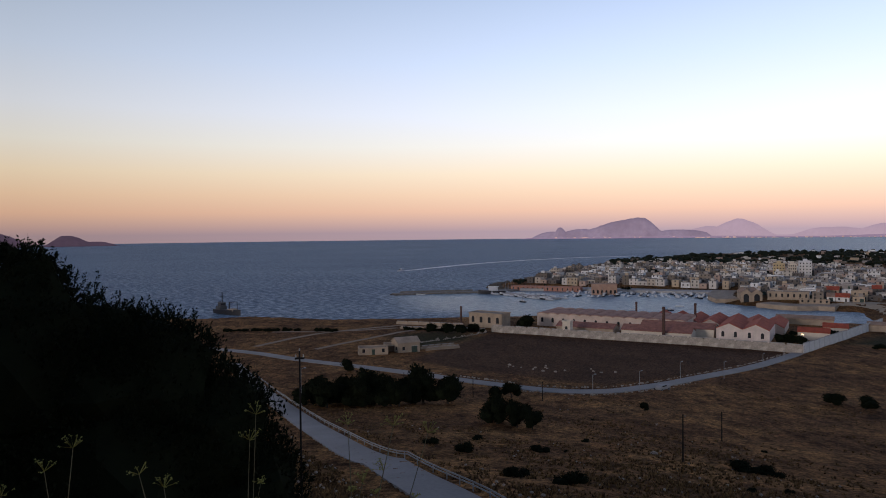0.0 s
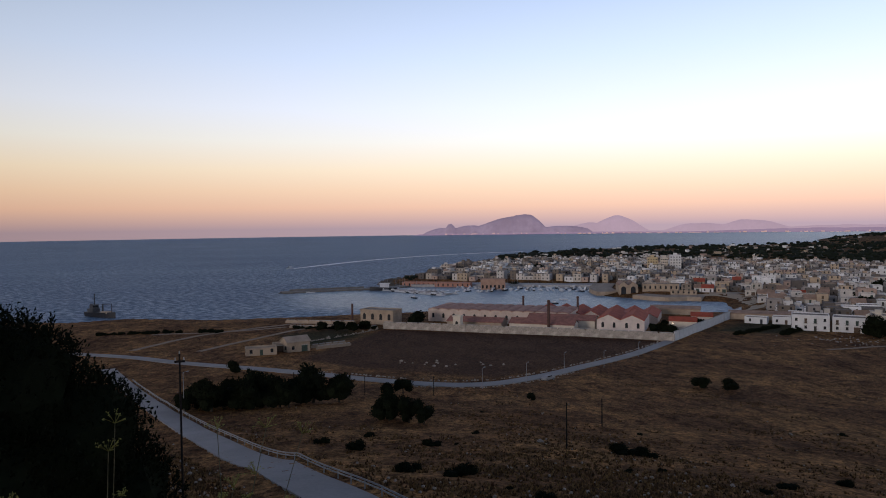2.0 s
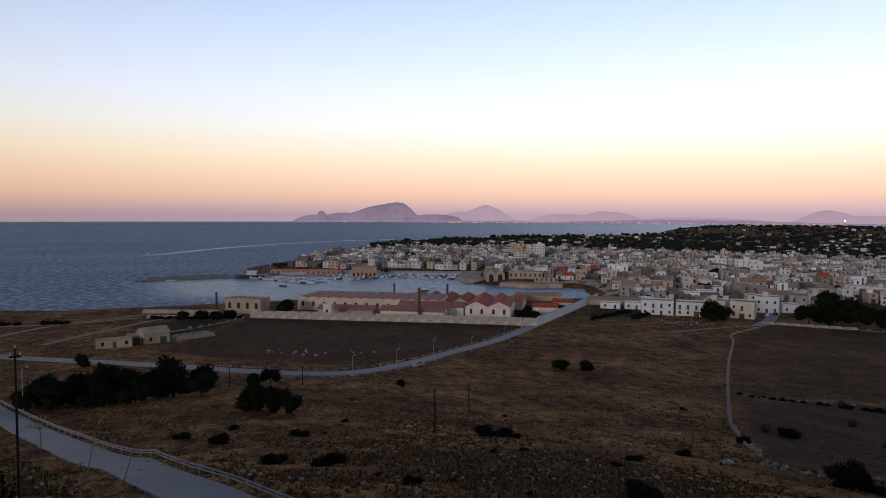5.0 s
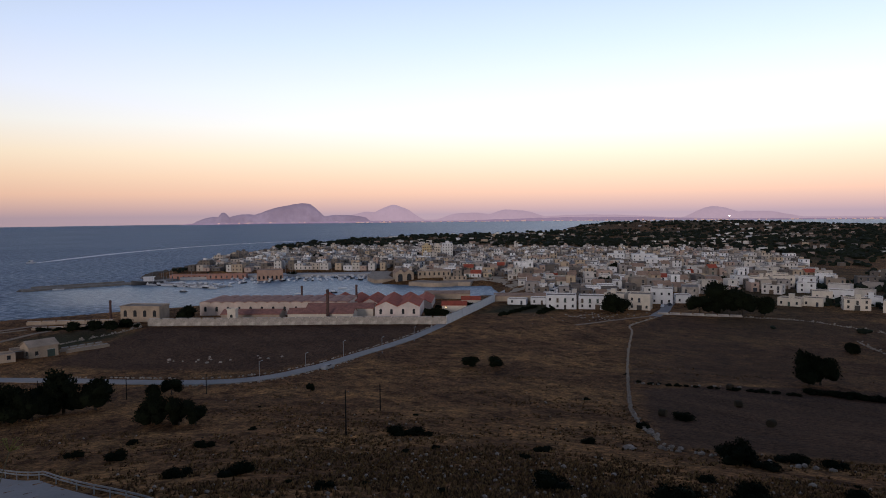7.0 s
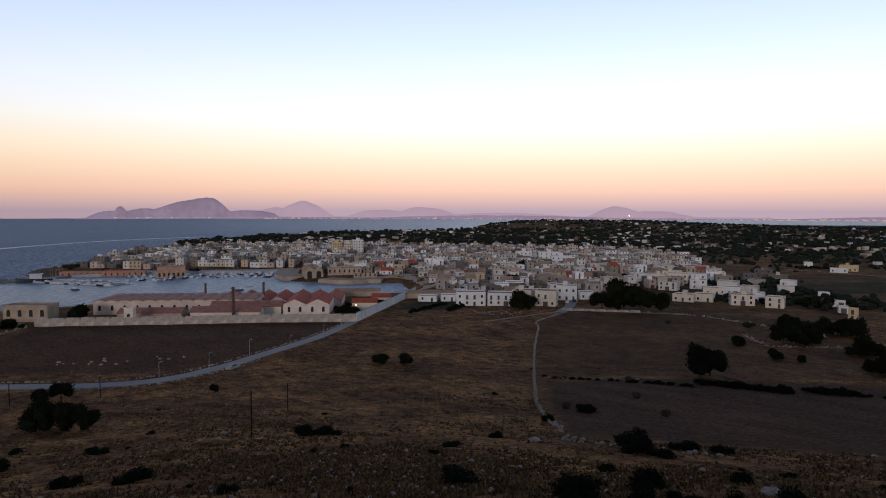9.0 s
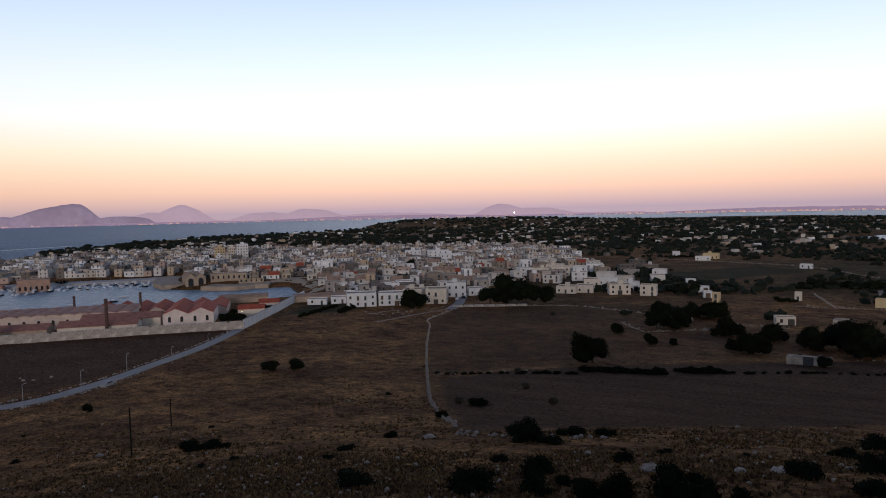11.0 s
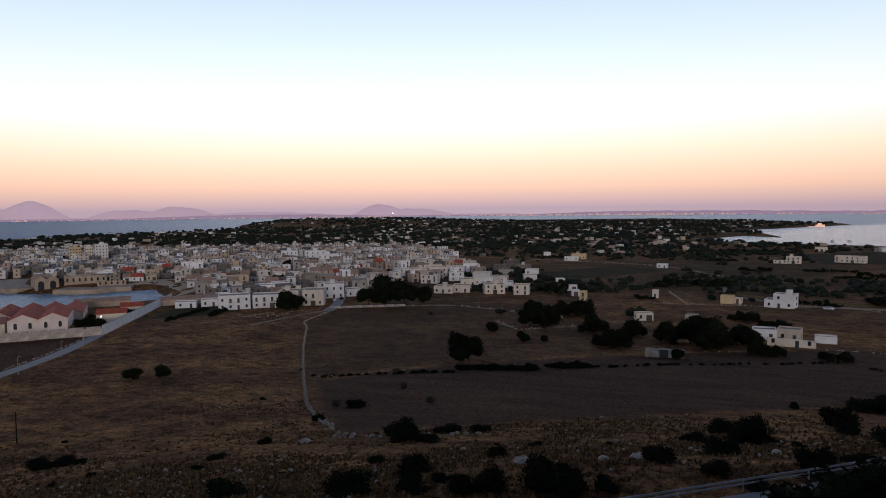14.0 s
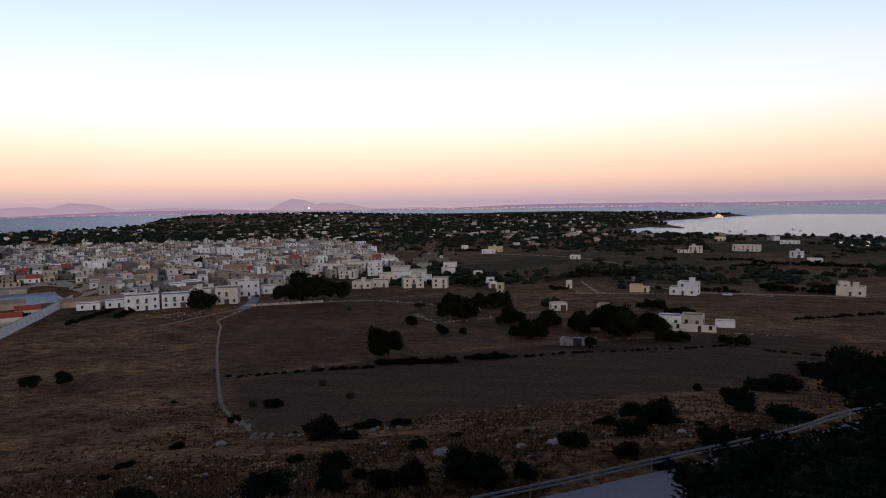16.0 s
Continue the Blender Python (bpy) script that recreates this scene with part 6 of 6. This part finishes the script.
def far_woods():
    """Woods of the far plain, past counting: uneven clumps."""
    gen, q = np.random.default_rng(301), random.Random(302)
    bm = bmesh.new()
    bmesh.ops.create_icosphere(bm, subdivisions=1, radius=1.0)
    base, faces = np.array([v.co[:] for v in bm.verts]), np.array([[v.index for v in f.verts] for f in bm.faces])
    bm.free()
    n = 34000
    az, d = np.radians(gen.uniform(5, 100, n)), 290 + 2300 * gen.random(n) ** 1.5
    x, y = d * np.sin(az), d * np.cos(az)
    dens = waves(x, y, 210, 81) + 0.7 * waves(x, y, 60, 82) + np.clip((d - 650) / 500, -0.25, 0.42)
    town = signed(x, y, TOWN)
    keep = (signed(x, y, COAST) > 14) & (dens > gen.uniform(-0.3, 1.1, n)) & ((town < -4) | (gen.random(n) < 0.16))
    keep &= ~((az > math.radians(80)) & (d < 390)) & ~((az > math.radians(46)) & (d < 300)) & ~((az > math.radians(58)) & (d > 345) & (d < 375)) & ~((az < math.radians(46)) & (d < 430)) & ~((np.hypot(x - 130, y - 320) < 130))
    for poly in GREENS[1:3]:
        keep &= signed(x, y, poly) < -3
    x, y, d = x[keep][:9500], y[keep][:9500], d[keep][:9500]
    z = land(x, y)
    s = gen.uniform(1.1, 3.0, len(x)) * np.clip(d / 700, 0.9, 1.6)
    v = base[None] * (1 + gen.uniform(-0.38, 0.38, (len(x), len(base), 1)))
    v = v * np.stack([s * gen.uniform(0.9, 1.7, len(s)), s * gen.uniform(0.9, 1.5, len(s)), s * gen.uniform(0.6, 0.95, len(s))], -1)[:, None, :]
    v += np.stack([x, y, z + s * 0.45], -1)[:, None, :]
    f = faces[None] + (np.arange(len(x)) * len(base))[:, None, None]
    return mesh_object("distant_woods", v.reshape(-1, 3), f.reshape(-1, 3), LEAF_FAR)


tagged(far_woods(), "dark scattered trees and hedges of the far plain", "trees", kind="stuff")


def ground_cover():
    """Dry grass tufts and loose stones on the hillside, past counting."""
    gen = np.random.default_rng(401)
    n = 110000
    az, d = np.radians(gen.uniform(-24, 96, n)), 22 + 190 * gen.random(n) ** 1.2
    x, y = d * np.sin(az), d * np.cos(az)
    road = np.full(n, 1e9)
    for line, half in ROADS:
        for px, py in line[::2]:
            road = np.minimum(road, np.hypot(x - px, y - py) - half)
    rough = waves(x, y, 30, 83) + 0.8 * waves(x, y, 9, 84) + np.clip((95 - d) / 60, -0.8, 0.6)
    keep = (road > 1.2) & (signed(x, y, PLOUGHED) < -1) & (signed(x, y, DUSKY) < 0) & (rough > gen.uniform(-0.6, 1.3, n))
    x, y, d = x[keep], y[keep], d[keep]
    z = land(x, y)
    # tufts: six blades each
    m = len(x)
    blades = 6
    a = gen.uniform(0, 6.28, (m, blades))
    h = gen.uniform(0.08, 0.30, (m, 1)) * gen.uniform(0.7, 1.2, (m, blades))
    w = gen.uniform(0.08, 0.20, (m, blades))
    spread = gen.uniform(0.05, 0.35, (m, blades))
    cx, cy = x[:, None] + 0.12 * np.cos(a), y[:, None] + 0.12 * np.sin(a)
    p0 = np.stack([cx - w * np.sin(a), cy + w * np.cos(a), np.repeat(z[:, None], blades, 1) - 0.1], -1)
    p1 = np.stack([cx + w * np.sin(a), cy - w * np.cos(a), np.repeat(z[:, None], blades, 1) - 0.1], -1)
    p2 = np.stack([cx + spread * np.cos(a), cy + spread * np.sin(a), z[:, None] + h], -1)
    v = np.stack([p0, p1, p2], 2).reshape(-1, 3)
    tufts = mesh_object("dry_grass", v, np.arange(len(v)).reshape(-1, 3), TUFT)
    tagged(tufts, "dry straw-coloured and brown grass tufts over the hillside", "grass", kind="stuff")
    r = random.Random(402)
    pick = [i for i in range(m) if r.random() < 0.035]
    rocks("loose_stones", [(x[i] + 0.5, y[i] + 0.3, z[i], r.uniform(0.06, 0.2) * (1.9 if r.random() < 0.06 else 1)) for i in pick], RUBBLE, "pale loose stones strewn over the dry hillside", 403, category="stones")


TUFT = material("dry_grass_blades", (0.13, 0.08, 0.04), 0.95, 0, 0.3, 0.3, 3.0, 0.0, 0.05, "island",
                ((0.13, 0.074, 0.032), (0.08, 0.044, 0.021), (0.21, 0.125, 0.050), (0.045, 0.028, 0.015), (0.17, 0.095, 0.038), (0.10, 0.058, 0.026)))
ground_cover()
for x, y, s in ((46.5, 24.5, 0.9), (52, 17, 0.7), (50, 19, 0.6), (30, 96, 0.6), (58, 8, 0.6), (57.5, 60.5, 0.9)):
    rocks("boulder", [(x, y, ground_at(x, y), s)], RUBBLE, "pale weathered boulder in the dry grass", int(x), "", "boulder")


# ---- the near bush and the wild fennel ----
def near_bush():
    top = thing("bush", "large dark leafy bush close beside the viewpoint", "bush")
    x0, y0 = -3.0, 6.3
    z0 = ground_at(x0, y0)
    top.matrix_basis = Matrix.Translation((x0, y0, z0))
    zc = 53.93 - z0
    blobs = [(-0.95, -0.40, zc - 1.05, 1.0, 0.8, 0.95), (-0.72, -0.32, zc - 0.62, 0.36, 0.4, 0.52), (-0.35, -0.1, zc - 1.30, 0.75, 0.8, 0.75), (0.12, 0.12, zc - 1.36, 0.70, 0.7, 0.68),
             (0.70, 0.25, zc - 1.98, 0.66, 0.6, 0.74), (-0.2, -0.1, zc - 2.2, 1.3, 0.9, 1.0), (0.98, 0.3, zc - 2.75, 0.66, 0.6, 0.95), (-1.5, -0.8, zc - 1.6, 1.0, 0.8, 1.2), (0.0, 0.0, 0.5, 1.2, 0.9, 1.0), (-1.0, -0.4, 0.9, 1.1, 0.9, 1.2), (0.95, 0.3, -0.1, 0.75, 0.7, 1.1)]
    gen = np.random.default_rng(501)
    n = 80000
    v1, f1 = leaves(gen, blobs, n, 0.060, 0.024, 0.55)
    v2, f2 = core(gen, blobs, 0.95)
    # upright sprigs along the outline
    sv = []
    for i in range(2600):
        b = blobs[int(gen.integers(len(blobs)))]
        d = gen.normal(size=3)
        d[2] = abs(d[2]) + 0.3
        d /= np.linalg.norm(d)
        p = np.array(b[:3]) + d * np.array(b[3:]) * gen.uniform(0.95, 1.05)
        up = d * 0.5 + np.array([gen.normal() * 0.2, gen.normal() * 0.2, 0.9])
        up /= np.linalg.norm(up)
        length = gen.uniform(0.06, 0.17)
        for k in range(14):
            c = p + up * length * k / 13
            ax = up * 0.6 + gen.normal(size=3) * 0.55
            ax /= np.linalg.norm(ax)
            s2 = np.cross(ax, gen.normal(size=3))
            s2 /= np.linalg.norm(s2)
            l = gen.uniform(0.022, 0.045)
            sv += [c, c + ax * l * 0.5 + s2 * 0.008, c + ax * l, c + ax * l * 0.5 - s2 * 0.008]
    sv = np.array(sv)
    mesh_object("foliage", np.vstack([v1, sv]), np.vstack([f1, np.arange(len(sv)).reshape(-1, 4) + len(v1)]), LEAF, top)
    mesh_object("inner_foliage", v2, f2, LEAF, top)
    for dx, dy in ((-0.3, -0.2), (0.1, 0.1), (-0.8, -0.4)):
        tube("stem", (dx, dy, -0.4), (dx * 1.6, dy * 1.6, zc - 1.4), 0.06, 0.03, BARK, top)


near_bush()
STALK = material("fennel_stalk", (0.14, 0.125, 0.07), 0.7, 0, 0.2, 3.0, 20.0, 0.0, 0.2)
UMBEL = material("fennel_flower", (0.27, 0.25, 0.07), 0.8, 0, 0.3, 5.0, 40.0, 0.0, 0.1)


def fennel(x, y, tips, seed, label="wild fennel stalk with small yellow-green flower heads"):
    """Stalks from one root to the tips (x, y, z), each ending in a flower head of small rays."""
    q = random.Random(seed)
    z = ground_at(x, y)
    top = thing("wild_fennel", label, "plant", "wild fennel by the viewpoint")
    top.matrix_basis = Matrix.Translation((x, y, z))
    for tx, ty, tz in tips:
        p0, p3 = Vector((0, 0, -0.1)), Vector((tx - x, ty - y, tz - z))
        mid = p0.lerp(p3, 0.55) + Vector((q.uniform(-0.12, 0.12), q.uniform(-0.06, 0.06), 0.04))
        stem = tube("stalk", p0, mid, 0.0042, 0.0034, STALK, top, 6)
        tube("stalk", mid, p3, 0.0034, 0.002, STALK, top, 6)
        for base, size in ((p3, 0.06), (mid.lerp(p3, 0.5) + Vector((q.uniform(-0.08, 0.08), 0, 0.06)), 0.03)):
            if base is not p3:
                tube("branch", mid.lerp(p3, 0.3), base, 0.002, 0.0012, STALK, stem, 5)
            v, f = [], []
            for k in range(11):
                a, e = q.uniform(0, 6.28), q.uniform(0.2, 1.2)
                d = Vector((math.cos(a) * math.cos(e), math.sin(a) * math.cos(e), math.sin(e)))
                tip = base + d * size * q.uniform(0.8, 1.3)
                s2 = d.cross(Vector((0.3, 0.8, 0.5))).normalized() * 0.0016
                b = len(v)
                v += [base - s2, base + s2, tip + s2, tip - s2]
                f.append((b, b + 1, b + 2, b + 3))
                for _ in range(3):
                    c = tip + Vector((q.gauss(0, 0.005), q.gauss(0, 0.005), q.gauss(0, 0.003)))
                    b = len(v)
                    v += [c + Vector((0.0035, 0, 0)), c + Vector((0, 0.0035, 0.002)), c + Vector((-0.0035, 0, 0)), c + Vector((0, -0.003, -0.003))]
                    f.append((b, b + 1, b + 2, b + 3))
            mesh_object("flower_head", v, f, UMBEL, stem)


fennel(-1.00, 3.80, [(-1.06, 3.75, 52.99), (-1.10, 3.76, 52.84)], 1)
fennel(-1.55, 3.50, [(-1.63, 3.55, 52.73), (-1.50, 3.55, 52.66)], 2)
fennel(-1.95, 3.40, [(-1.90, 3.41, 52.92), (-2.05, 3.41, 52.80)], 3)
fennel(-2.25, 3.30, [(-2.20, 3.30, 52.72), (-2.35, 3.25, 52.78)], 4)
fennel(-0.75, 3.85, [(-0.10, 3.90, 52.83), (-0.30, 3.89, 52.88), (-0.36, 3.88, 52.62)], 5, "leaning wild fennel with yellow-green flower heads")
fennel(-0.66, 3.90, [(-0.56, 3.85, 52.90), (-0.48, 3.86, 52.56)], 6)
